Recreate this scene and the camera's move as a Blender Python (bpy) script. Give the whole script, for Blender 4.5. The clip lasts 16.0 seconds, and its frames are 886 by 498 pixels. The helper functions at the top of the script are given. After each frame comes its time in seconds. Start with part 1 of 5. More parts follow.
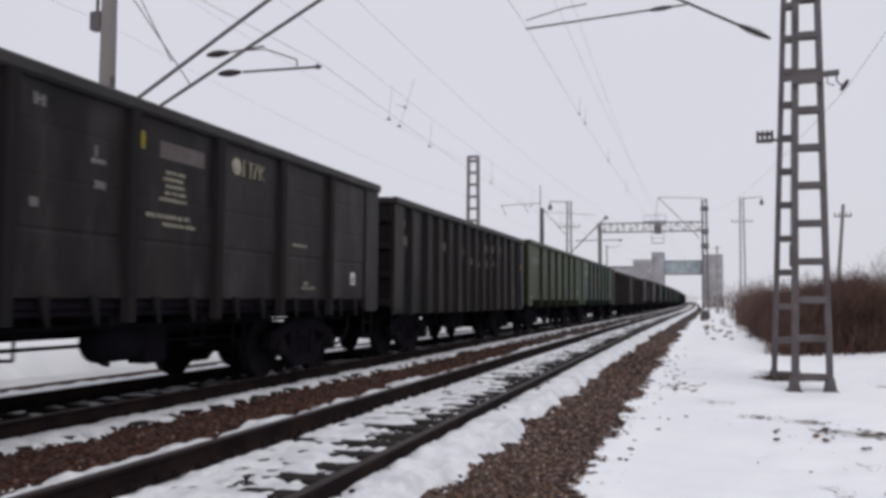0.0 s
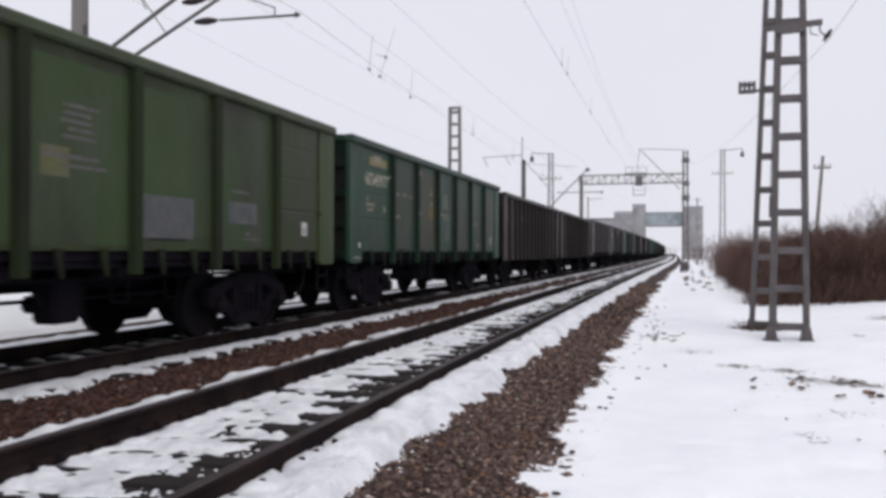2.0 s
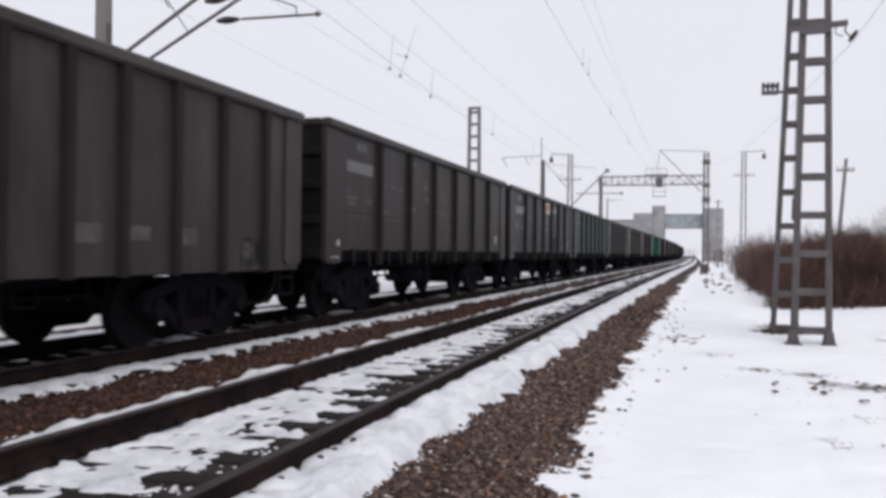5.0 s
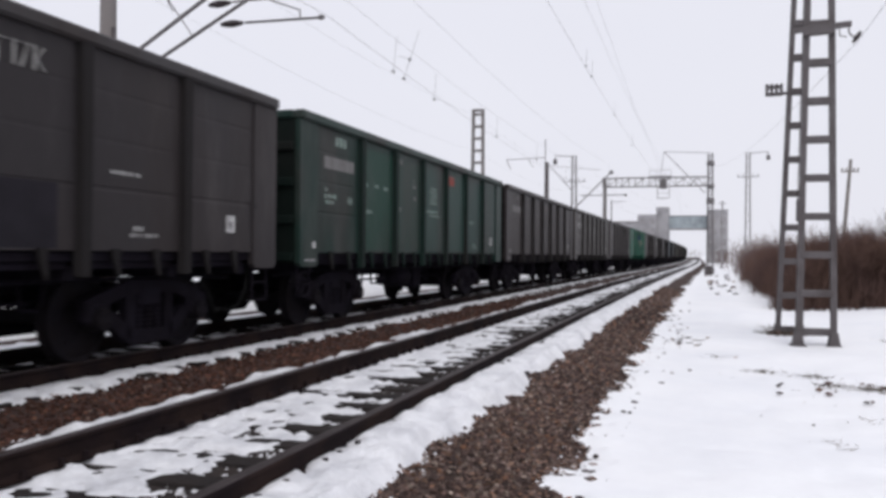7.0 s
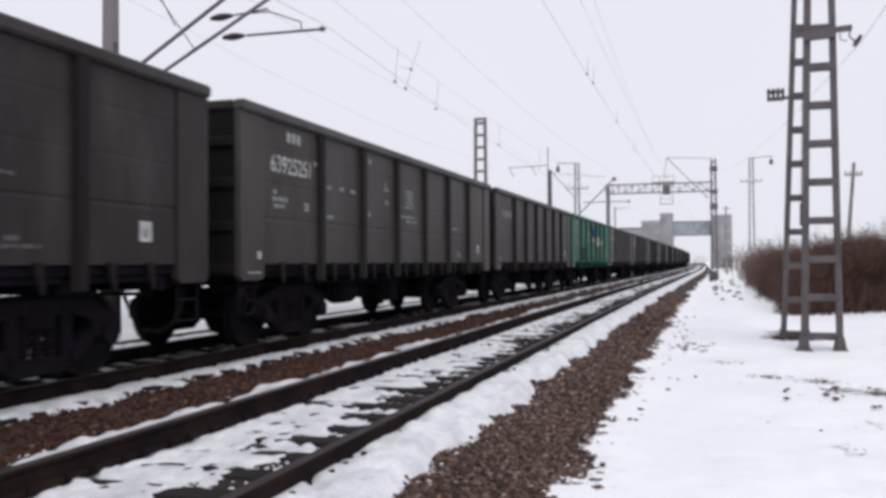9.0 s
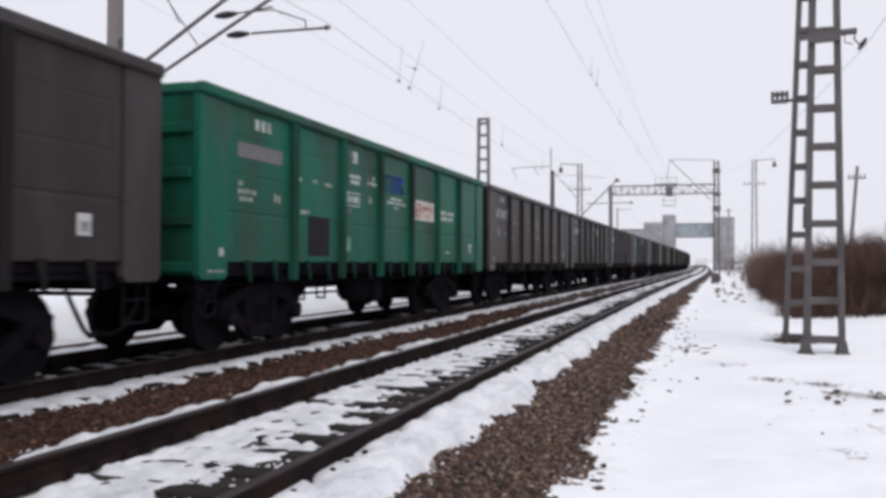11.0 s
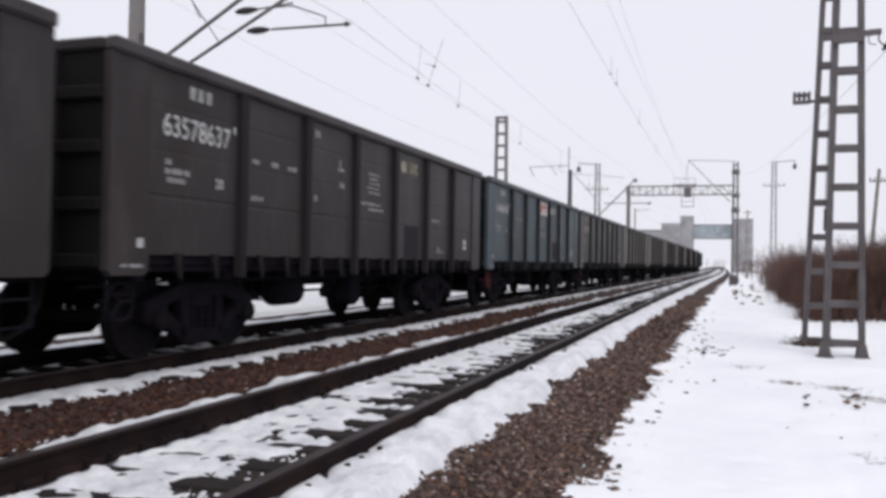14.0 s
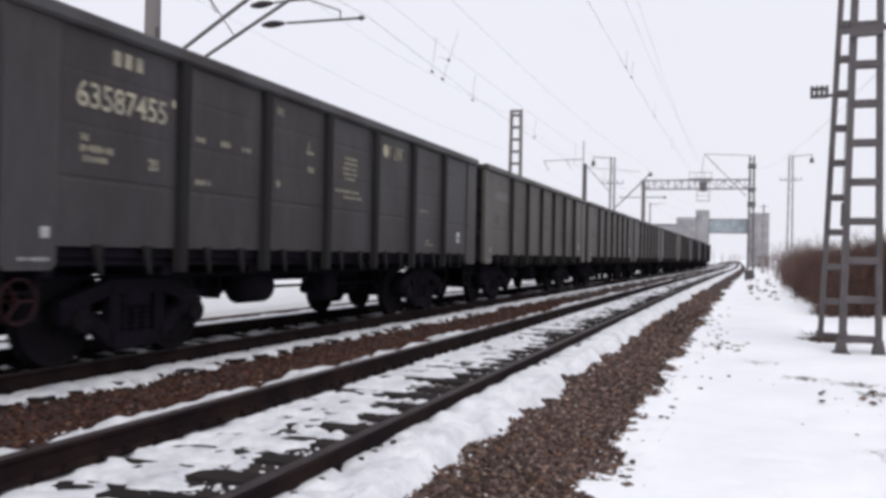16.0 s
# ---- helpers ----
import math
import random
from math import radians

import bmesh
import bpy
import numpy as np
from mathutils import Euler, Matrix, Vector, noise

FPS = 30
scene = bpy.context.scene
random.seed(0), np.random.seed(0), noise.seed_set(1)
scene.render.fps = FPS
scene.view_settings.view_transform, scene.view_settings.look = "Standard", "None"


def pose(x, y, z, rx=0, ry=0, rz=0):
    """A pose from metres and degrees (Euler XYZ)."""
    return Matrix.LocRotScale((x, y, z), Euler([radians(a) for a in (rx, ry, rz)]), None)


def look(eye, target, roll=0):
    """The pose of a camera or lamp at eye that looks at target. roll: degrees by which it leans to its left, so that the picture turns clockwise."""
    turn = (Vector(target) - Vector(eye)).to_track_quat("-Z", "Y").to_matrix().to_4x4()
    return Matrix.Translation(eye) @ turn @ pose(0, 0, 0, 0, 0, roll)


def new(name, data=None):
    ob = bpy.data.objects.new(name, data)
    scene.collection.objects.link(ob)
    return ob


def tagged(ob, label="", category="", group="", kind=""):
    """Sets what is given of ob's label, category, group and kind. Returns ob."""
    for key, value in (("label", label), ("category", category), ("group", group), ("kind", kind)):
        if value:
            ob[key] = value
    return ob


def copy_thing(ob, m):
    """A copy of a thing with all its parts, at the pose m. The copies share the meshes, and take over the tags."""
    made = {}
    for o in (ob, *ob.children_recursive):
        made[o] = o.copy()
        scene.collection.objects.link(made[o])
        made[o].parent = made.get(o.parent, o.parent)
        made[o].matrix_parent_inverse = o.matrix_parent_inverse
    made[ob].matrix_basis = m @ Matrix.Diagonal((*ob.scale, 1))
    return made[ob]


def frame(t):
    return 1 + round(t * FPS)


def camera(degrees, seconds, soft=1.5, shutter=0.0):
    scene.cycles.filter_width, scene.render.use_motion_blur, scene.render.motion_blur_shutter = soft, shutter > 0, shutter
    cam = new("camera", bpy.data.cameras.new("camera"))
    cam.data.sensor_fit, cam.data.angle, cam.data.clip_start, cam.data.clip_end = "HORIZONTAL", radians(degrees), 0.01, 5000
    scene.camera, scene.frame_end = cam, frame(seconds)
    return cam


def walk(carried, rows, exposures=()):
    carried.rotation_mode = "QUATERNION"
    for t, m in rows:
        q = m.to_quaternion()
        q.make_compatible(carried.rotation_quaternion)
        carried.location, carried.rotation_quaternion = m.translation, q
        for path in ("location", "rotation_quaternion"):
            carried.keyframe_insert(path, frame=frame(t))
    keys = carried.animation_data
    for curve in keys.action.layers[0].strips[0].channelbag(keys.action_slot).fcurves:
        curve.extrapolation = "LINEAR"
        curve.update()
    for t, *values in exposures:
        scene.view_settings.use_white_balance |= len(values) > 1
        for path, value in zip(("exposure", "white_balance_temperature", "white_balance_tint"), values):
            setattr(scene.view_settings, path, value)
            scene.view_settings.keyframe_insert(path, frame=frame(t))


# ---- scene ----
cam = camera(55.7, 16.0, soft=3.5, shutter=0.15)
PATH = [
    (0.0, 0.021, -0.036, 1.224, 93.443, -0.297, 16.613),
    (0.5, 0.024, -0.037, 1.219, 93.452, -0.197, 16.766),
    (1.0, 0.028, -0.029, 1.220, 93.259, 0.041, 16.231),
    (1.5, 0.022, -0.015, 1.212, 91.410, -0.051, 15.685),
    (2.0, 0.015, -0.004, 1.215, 90.196, -0.114, 15.373),
    (2.5, 0.005, 0.002, 1.216, 90.544, -0.282, 15.518),
    (3.0, 0.004, 0.008, 1.216, 90.475, -0.312, 15.355),
    (3.5, -0.014, -0.001, 1.210, 90.559, -0.392, 15.697),
    (4.0, -0.005, 0.004, 1.210, 90.347, -0.369, 16.247),
    (6.5, -0.006, 0.016, 1.213, 90.152, -0.690, 16.759),
    (7.0, -0.000, 0.000, 1.214, 90.341, -0.458, 16.896),
    (7.5, 0.004, 0.008, 1.215, 90.253, -0.264, 16.749),
    (8.0, -0.001, 0.005, 1.220, 90.523, -0.188, 16.535),
    (8.5, -0.005, 0.009, 1.214, 90.648, -0.021, 16.897),
    (9.0, 0.004, -0.003, 1.220, 90.947, 0.312, 17.173),
    (11.5, -0.006, -0.005, 1.216, 90.897, -0.433, 17.476),
    (12.0, -0.009, 0.004, 1.214, 90.820, -0.420, 17.923),
    (12.5, -0.002, 0.007, 1.219, 90.911, -0.727, 18.037),
    (13.0, -0.003, -0.007, 1.218, 91.251, -0.760, 18.652),
    (13.5, -0.009, -0.004, 1.205, 91.150, -0.813, 18.385),
    (14.0, -0.015, 0.008, 1.209, 90.793, -0.979, 18.406),
    (14.5, -0.016, 0.008, 1.216, 90.416, -1.056, 19.118),
    (15.0, -0.006, 0.009, 1.214, 90.372, -0.983, 19.614),
    (15.5, -0.010, 0.010, 1.209, 90.241, -1.021, 19.382),
    (16.0, -0.014, 0.004, 1.219, 90.334, -1.173, 19.361),
]
EXPOSURES = [(0.0, -0.26), (1.0, -0.24), (1.6, -0.10), (3.0, -0.02), (4.0, -0.02), (7.0, 0.0), (12.0, 0.01), (15.0, 0.06), (16.0, 0.07)]
walk(cam, [(t, pose(*p)) for t, *p in PATH], EXPOSURES)

# ---- overcast daylight ----
world = bpy.data.worlds.new("overcast_sky")
scene.world = world
world.use_nodes = True
wn, wl = world.node_tree.nodes, world.node_tree.links
sky = wn.new("ShaderNodeTexSky")
sky.sky_type, sky.sun_disc = "NISHITA", False
sky.sun_elevation, sky.sun_rotation = radians(38), radians(150)
sky.air_density, sky.dust_density, sky.ozone_density = 1.0, 6.0, 1.0
bg = wn["Background"]
bg.inputs["Strength"].default_value = 0.1
cloud = wn.new("ShaderNodeTexNoise")
cloud.inputs["Scale"].default_value, cloud.inputs["Detail"].default_value = 1.6, 4.0
coord = wn.new("ShaderNodeTexCoord")
wl.new(coord.outputs["Generated"], cloud.inputs["Vector"])
ramp = wn.new("ShaderNodeValToRGB")
ramp.color_ramp.elements[0].position, ramp.color_ramp.elements[0].color = 0.25, (8.25, 8.27, 9.15, 1)
ramp.color_ramp.elements[1].position, ramp.color_ramp.elements[1].color = 0.75, (8.75, 8.77, 9.55, 1)
wl.new(cloud.outputs["Fac"], ramp.inputs["Fac"])
cover = wn.new("ShaderNodeMix")
cover.data_type = "RGBA"
cover.inputs["Factor"].default_value = 0.93
wl.new(sky.outputs["Color"], cover.inputs["A"])
wl.new(ramp.outputs["Color"], cover.inputs["B"])
wl.new(cover.outputs["Result"], bg.inputs["Color"])
sun = new("sun", bpy.data.lights.new("sun", "SUN"))
sun.data.energy, sun.data.angle, sun.data.color = 1.15, radians(40), (1.0, 0.98, 0.95)
sun.matrix_world = look((30, -50, 60), (0, 0, 0))


# ---- materials ----
def material(name, color, rough=0.7, metal=0.0, vary=0.25, scale=3.0, bump=0.2, fine=40.0, second=None, amount=0.35, tint=False, island=False, streak=1.0, spec=0.15, dust=0.0, rocks=()):
    """A surface with stains at one scale, grain at another and fine relief."""
    m = bpy.data.materials.new(name)
    m.use_nodes = True
    n, l = m.node_tree.nodes, m.node_tree.links
    b = n["Principled BSDF"]
    b.inputs["Roughness"].default_value, b.inputs["Metallic"].default_value = rough, metal
    b.inputs["Specular IOR Level"].default_value = spec
    tc = n.new("ShaderNodeTexCoord")
    mp = n.new("ShaderNodeMapping")
    mp.inputs["Scale"].default_value = (1, 1, streak)
    l.new(tc.outputs["Object"], mp.inputs["Vector"])
    info = n.new("ShaderNodeObjectInfo")
    shift = n.new("ShaderNodeVectorMath")
    shift.operation = "ADD"
    l.new(mp.outputs["Vector"], shift.inputs[0])
    far = n.new("ShaderNodeMath")
    far.operation = "MULTIPLY"
    far.inputs[1].default_value = 37.0
    l.new(info.outputs["Random"], far.inputs[0])
    l.new(far.outputs["Value"], shift.inputs[1])
    big, small = n.new("ShaderNodeTexNoise"), n.new("ShaderNodeTexNoise")
    big.inputs["Scale"].default_value, big.inputs["Detail"].default_value = scale, 6.0
    small.inputs["Scale"].default_value, small.inputs["Detail"].default_value = fine, 4.0
    for t in (big, small):
        l.new(shift.outputs["Vector"], t.inputs["Vector"])
    base = n.new("ShaderNodeMix")
    base.data_type = "RGBA"
    base.inputs["A"].default_value = (*color, 1)
    base.inputs["B"].default_value = (*(second or tuple(c * 0.5 for c in color)), 1)
    if tint:
        l.new(info.outputs["Color"], base.inputs["A"])
    curve = n.new("ShaderNodeMapRange")
    curve.inputs["From Min"].default_value, curve.inputs["From Max"].default_value = 0.42, 0.72
    curve.inputs["To Max"].default_value = amount * 2
    l.new(big.outputs["Fac"], curve.inputs["Value"])
    l.new(curve.outputs["Result"], base.inputs["Factor"])
    paint = base.outputs["Result"]
    if dust:
        # pale dust rubbed on in broad smears
        smear, pick, over = n.new("ShaderNodeTexNoise"), n.new("ShaderNodeMapRange"), n.new("ShaderNodeMix")
        smear.inputs["Scale"].default_value, smear.inputs["Detail"].default_value = scale * 1.7, 7.0
        smear.inputs["Roughness"].default_value = 0.65
        spot = n.new("ShaderNodeVectorMath")
        spot.operation = "ADD"
        spot.inputs[1].default_value = (17.3, 4.1, 9.7)
        l.new(shift.outputs["Vector"], spot.inputs[0])
        l.new(spot.outputs["Vector"], smear.inputs["Vector"])
        pick.inputs["From Min"].default_value, pick.inputs["From Max"].default_value = 0.48, 0.75
        pick.inputs["To Max"].default_value = dust
        l.new(smear.outputs["Fac"], pick.inputs["Value"])
        over.data_type = "RGBA"
        over.inputs["B"].default_value = (0.10, 0.09, 0.09, 1)
        l.new(pick.outputs["Result"], over.inputs["Factor"])
        l.new(paint, over.inputs["A"])
        paint = over.outputs["Result"]
    grain = n.new("ShaderNodeMapRange")
    grain.inputs["To Min"].default_value, grain.inputs["To Max"].default_value = 1 - vary, 1 + vary
    l.new(small.outputs["Fac"], grain.inputs["Value"])
    value = grain.outputs["Result"]
    if island:
        geo = n.new("ShaderNodeNewGeometry")
        spread = n.new("ShaderNodeMapRange")
        spread.inputs["To Min"].default_value, spread.inputs["To Max"].default_value = island[:2]
        power = n.new("ShaderNodeMath")
        power.operation = "POWER"
        power.inputs[1].default_value = island[2]
        l.new(geo.outputs["Random Per Island"], power.inputs[0])
        l.new(power.outputs["Value"], spread.inputs["Value"])
        mul = n.new("ShaderNodeMath")
        mul.operation = "MULTIPLY"
        l.new(value, mul.inputs[0])
        l.new(spread.outputs["Result"], mul.inputs[1])
        value = mul.outputs["Value"]
    if rocks:
        which, kind, blend = n.new("ShaderNodeNewGeometry"), n.new("ShaderNodeValToRGB"), n.new("ShaderNodeMix")
        roll = n.new("ShaderNodeMath")
        roll.operation = "FRACT"
        many = n.new("ShaderNodeMath")
        many.operation = "MULTIPLY_ADD"
        many.inputs[1].default_value = 37.7
        l.new(which.outputs["Random Per Island"], many.inputs[0])
        l.new(info.outputs["Random"], many.inputs[2])
        l.new(many.outputs["Value"], roll.inputs[0])
        kind.color_ramp.interpolation = "CONSTANT"
        kind.color_ramp.elements.remove(kind.color_ramp.elements[1])
        for k, (at, c) in enumerate(rocks):
            e = kind.color_ramp.elements[0] if k == 0 else kind.color_ramp.elements.new(at)
            e.position, e.color = at, (*c, 1)
        l.new(roll.outputs["Value"], kind.inputs["Fac"])
        blend.data_type = "RGBA"
        blend.inputs["Factor"].default_value = 0.7
        l.new(paint, blend.inputs["A"])
        l.new(kind.outputs["Color"], blend.inputs["B"])
        paint = blend.outputs["Result"]
    shade = n.new("ShaderNodeVectorMath")
    shade.operation = "SCALE"
    l.new(paint, shade.inputs[0])
    l.new(value, shade.inputs["Scale"])
    l.new(shade.outputs["Vector"], b.inputs["Base Color"])
    bp = n.new("ShaderNodeBump")
    bp.inputs["Strength"].default_value, bp.inputs["Distance"].default_value = bump, 0.02
    l.new(small.outputs["Fac"], bp.inputs["Height"])
    l.new(bp.outputs["Normal"], b.inputs["Normal"])
    return m


SNOW = material("snow", (0.86, 0.866, 0.89), 0.6, vary=0.03, scale=0.7, bump=0.35, fine=9.0, second=(0.75, 0.765, 0.81), amount=0.32)
TRACK_SNOW = material("dirty_snow", (0.74, 0.745, 0.775), 0.65, vary=0.14, scale=3.2, bump=1.0, fine=24.0, second=(0.48, 0.485, 0.52), amount=0.40)
BALLAST = material("ballast", (0.055, 0.035, 0.031), 0.9, vary=0.5, scale=1.2, bump=1.0, fine=24.0, second=(0.05, 0.036, 0.034), amount=0.4)
STONE = material("stone", (0.072, 0.043, 0.036), 0.9, vary=0.3, scale=11.0, bump=0.4, fine=40.0, second=(0.15, 0.096, 0.070), amount=0.35, island=(0.35, 2.3, 1.8), rocks=((0.0, (0.068, 0.046, 0.042)), (0.30, (0.112, 0.088, 0.081)), (0.52, (0.040, 0.030, 0.029)), (0.72, (0.132, 0.084, 0.062)), (0.88, (0.22, 0.182, 0.155)), (0.95, (0.17, 0.085, 0.052))))
RUSTSTONE = material("rusty_stone", (0.056, 0.028, 0.022), 0.9, vary=0.3, scale=9.0, bump=0.4, fine=40.0, second=(0.10, 0.056, 0.04), amount=0.35, island=(0.35, 2.0, 1.6), rocks=((0.0, (0.045, 0.021, 0.017)), (0.35, (0.072, 0.031, 0.021)), (0.60, (0.027, 0.016, 0.015)), (0.82, (0.096, 0.048, 0.031)), (0.94, (0.12, 0.092, 0.08))))
SLEEPER = material("tarred_timber", (0.02, 0.017, 0.017), 0.9, vary=0.4, scale=3.0, bump=0.6, fine=40.0, second=(0.035, 0.028, 0.026))
RAIL = material("rusty_rail", (0.0125, 0.0088, 0.0098), 0.85, spec=0.05, vary=0.3, scale=2.0, bump=0.3, fine=30.0, second=(0.034, 0.021, 0.017))
RAILTOP = material("worn_rail_top", (0.050, 0.040, 0.041), 0.6, 0.2, vary=0.2, scale=4.0, bump=0.1, fine=30.0)
PAINT = material("wagon_paint", (0.05, 0.05, 0.05), 0.42, spec=0.08, vary=0.16, scale=0.9, bump=0.15, fine=14.0, second=(0.030, 0.024, 0.023), amount=0.38, tint=True, streak=0.35, dust=0.30)
# dark paint: soot, plus the shade of wagon gaps and sill
SOOT_SHADE = material("sooty_paint", (0.03, 0.03, 0.03), 0.8, vary=0.15, scale=1.2, bump=0.15, fine=14.0, second=(0.012, 0.010, 0.010), amount=0.5, tint=True, streak=0.35)
# underframe grime and wheels darkened and blued to carry the shade below the wagons
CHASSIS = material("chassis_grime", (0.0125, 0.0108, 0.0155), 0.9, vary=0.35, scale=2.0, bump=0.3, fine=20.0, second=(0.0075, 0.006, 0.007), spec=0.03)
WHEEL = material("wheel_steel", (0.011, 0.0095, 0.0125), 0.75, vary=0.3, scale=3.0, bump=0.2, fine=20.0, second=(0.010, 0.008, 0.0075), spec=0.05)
MARK = material("stencil_paint", (0.5, 0.5, 0.5), 0.7, vary=0.25, scale=5.0, bump=0.05, fine=18.0, second=(0.12, 0.11, 0.11), amount=0.35, tint=True)
PATCH = material("dark_patch_paint", (0.014, 0.012, 0.017), 0.7, vary=0.2, scale=3.0)
STAINED = material("oil_stained_bed", (0.026, 0.022, 0.022), 0.85, vary=0.5, scale=2.5, bump=1.0, fine=26.0, second=(0.05, 0.036, 0.03), amount=0.3)
MAROON = material("dirty_maroon_paint", (0.024, 0.008, 0.009), 0.7, vary=0.2, scale=6.0)
REDPAINT = material("red_paint", (0.085, 0.010, 0.013), 0.6, vary=0.2, scale=6.0)
MASTSTEEL = material("galvanised_steel", (0.112, 0.102, 0.106), 0.6, 0.2, vary=0.2, scale=2.0, bump=0.15, fine=30.0, second=(0.06, 0.05, 0.05))
# steel of far masts and gantry, paled so its colour stands for haze
HAZESTEEL = material("pale_steel", (0.30, 0.29, 0.30), 0.7, vary=0.15, scale=2.0, bump=0.1)
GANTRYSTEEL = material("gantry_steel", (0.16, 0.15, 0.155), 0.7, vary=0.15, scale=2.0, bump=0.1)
CONCRETE = material("concrete", (0.175, 0.16, 0.158), 0.85, vary=0.15, scale=2.0, bump=0.25, fine=25.0, second=(0.16, 0.15, 0.15))
# distant concrete, lightened in its base colour in place of haze
HAZECONCRETE = material("pale_concrete", (0.34, 0.335, 0.35), 0.85, vary=0.1, scale=0.4, bump=0.1, fine=3.0)
CLADDING = material("bridge_cladding", (0.36, 0.41, 0.44), 0.6, vary=0.1, scale=0.5, bump=0.05, fine=3.0)
INSULATOR = material("insulator_glaze", (0.055, 0.045, 0.048), 0.35, vary=0.2, scale=8.0)
WIRE = material("wire", (0.16, 0.155, 0.16), 0.6, 0.4, vary=0.1)
WOOD = material("weathered_wood", (0.21, 0.19, 0.18), 0.85, vary=0.25, scale=2.0, bump=0.4)
TWIG = material("bare_twigs", (0.086, 0.053, 0.047), 0.9, vary=0.2, scale=0.35, bump=0.1, fine=6.0, second=(0.118, 0.070, 0.050), amount=0.5, island=(0.6, 1.6, 1.0))
# twigs of distant trees, distance haze mixed into the colour
HAZETWIG = material("pale_twigs", (0.30, 0.265, 0.26), 0.9, vary=0.2, scale=0.3, bump=0.1, fine=6.0, second=(0.24, 0.21, 0.2))
GRASS = material("dead_grass", (0.10, 0.08, 0.06), 0.9, vary=0.3, scale=3.0, island=(0.3, 2.0, 1.0))
RUBBER = material("rubber", (0.012, 0.012, 0.012), 0.8, vary=0.2)


# ---- mesh helpers ----
def box(bm, x0, x1, y0, y1, z0, z1, bevel=0.0):
    m = Matrix.Translation(((x0 + x1) / 2, (y0 + y1) / 2, (z0 + z1) / 2)) @ Matrix.Diagonal((x1 - x0, y1 - y0, z1 - z0, 1))
    vs = bmesh.ops.create_cube(bm, size=1, matrix=m)["verts"]
    if bevel:
        es = list({e for v in vs for e in v.link_edges})
        bmesh.ops.bevel(bm, geom=es, offset=bevel, segments=1, affect="EDGES")
    return bm


def tube(bm, p, q, r, r2=None, n=8):
    p, q = Vector(p), Vector(q)
    d = q - p
    m = Matrix.Translation((p + q) / 2) @ d.to_track_quat("Z", "Y").to_matrix().to_4x4()
    bmesh.ops.create_cone(bm, cap_ends=True, segments=n, radius1=r, radius2=r if r2 is None else r2, depth=d.length, matrix=m)
    return bm


def pipe(bm, points, r, n=6):
    for a, b in zip(points, points[1:]):
        tube(bm, a, b, r, n=n)
    return bm


def bar(bm, p, q, w, d):
    """A straight bar of rectangular section from p to q."""
    p, q = Vector(p), Vector(q)
    e = q - p
    m = Matrix.Translation((p + q) / 2) @ e.to_track_quat("Z", "Y").to_matrix().to_4x4() @ Matrix.Diagonal((w, d, e.length, 1))
    bmesh.ops.create_cube(bm, size=1, matrix=m)
    return bm


def prism(bm, outline, axis, a, b):
    """An outline drawn out from a to b along x or y."""
    put = (lambda u, v, s: (s, u, v)) if axis == "x" else (lambda u, v, s: (u, s, v))
    one = [bm.verts.new(put(u, v, a)) for u, v in outline]
    two = [bm.verts.new(put(u, v, b)) for u, v in outline]
    k = len(outline)
    for i in range(k):
        bm.faces.new((one[i], one[(i + 1) % k], two[(i + 1) % k], two[i]))
    bm.faces.new(one[::-1])
    bm.faces.new(two)
    bmesh.ops.recalc_face_normals(bm, faces=bm.faces[:])
    return bm


def lathe(bm, profile, m=None, n=24):
    """A turned shape: (radius, height) pairs round the z axis."""
    rings = []
    for r, z in profile:
        rings.append([bm.verts.new((r * math.cos(2 * math.pi * i / n), r * math.sin(2 * math.pi * i / n), z)) for i in range(n)])
    fs = []
    for a, b in zip(rings, rings[1:]):
        for i in range(n):
            fs.append(bm.faces.new((a[i], a[(i + 1) % n], b[(i + 1) % n], b[i])))
    fs += [bm.faces.new(rings[0][::-1]), bm.faces.new(rings[-1])]
    if m:
        bmesh.ops.transform(bm, matrix=m, verts=[v for ring in rings for v in ring])
    return bm


def to_mesh(name, bm, mat, smooth=False):
    me = bpy.data.meshes.new(name)
    bm.to_mesh(me)
    bm.free()
    me.materials.append(mat)
    if smooth:
        me.polygons.foreach_set("use_smooth", [True] * len(me.polygons))
    return me


def part(name, bm, mat, parent, label="", at=None, smooth=False):
    ob = new(name, to_mesh(name, bm, mat, smooth))
    ob.parent = parent
    if at is not None:
        ob.matrix_basis = at
    return tagged(ob, label)


def again(ob, parent, at):
    """Another part on the same mesh."""
    o = new(ob.name.split(".")[0], ob.data)
    o.parent, o.matrix_basis = parent, at
    return o


def thing(name, at, label, category, group="", kind=""):
    e = new(name)
    e.empty_display_size = 0.3
    e.matrix_basis = at
    return tagged(e, label, category, group, kind)


def sheet(name, verts, faces, mat, smooth=True):
    me = bpy.data.meshes.new(name)
    me.from_pydata(verts, [], faces)
    me.materials.append(mat)
    if smooth:
        me.polygons.foreach_set("use_smooth", np.ones(len(me.polygons), dtype=bool))
    return new(name, me)


def grid_faces(nx, ny):
    i = np.arange(ny - 1)[:, None] * nx + np.arange(nx - 1)[None, :]
    i = i.ravel()
    return np.stack([i, i + 1, i + 1 + nx, i + nx], 1).tolist()


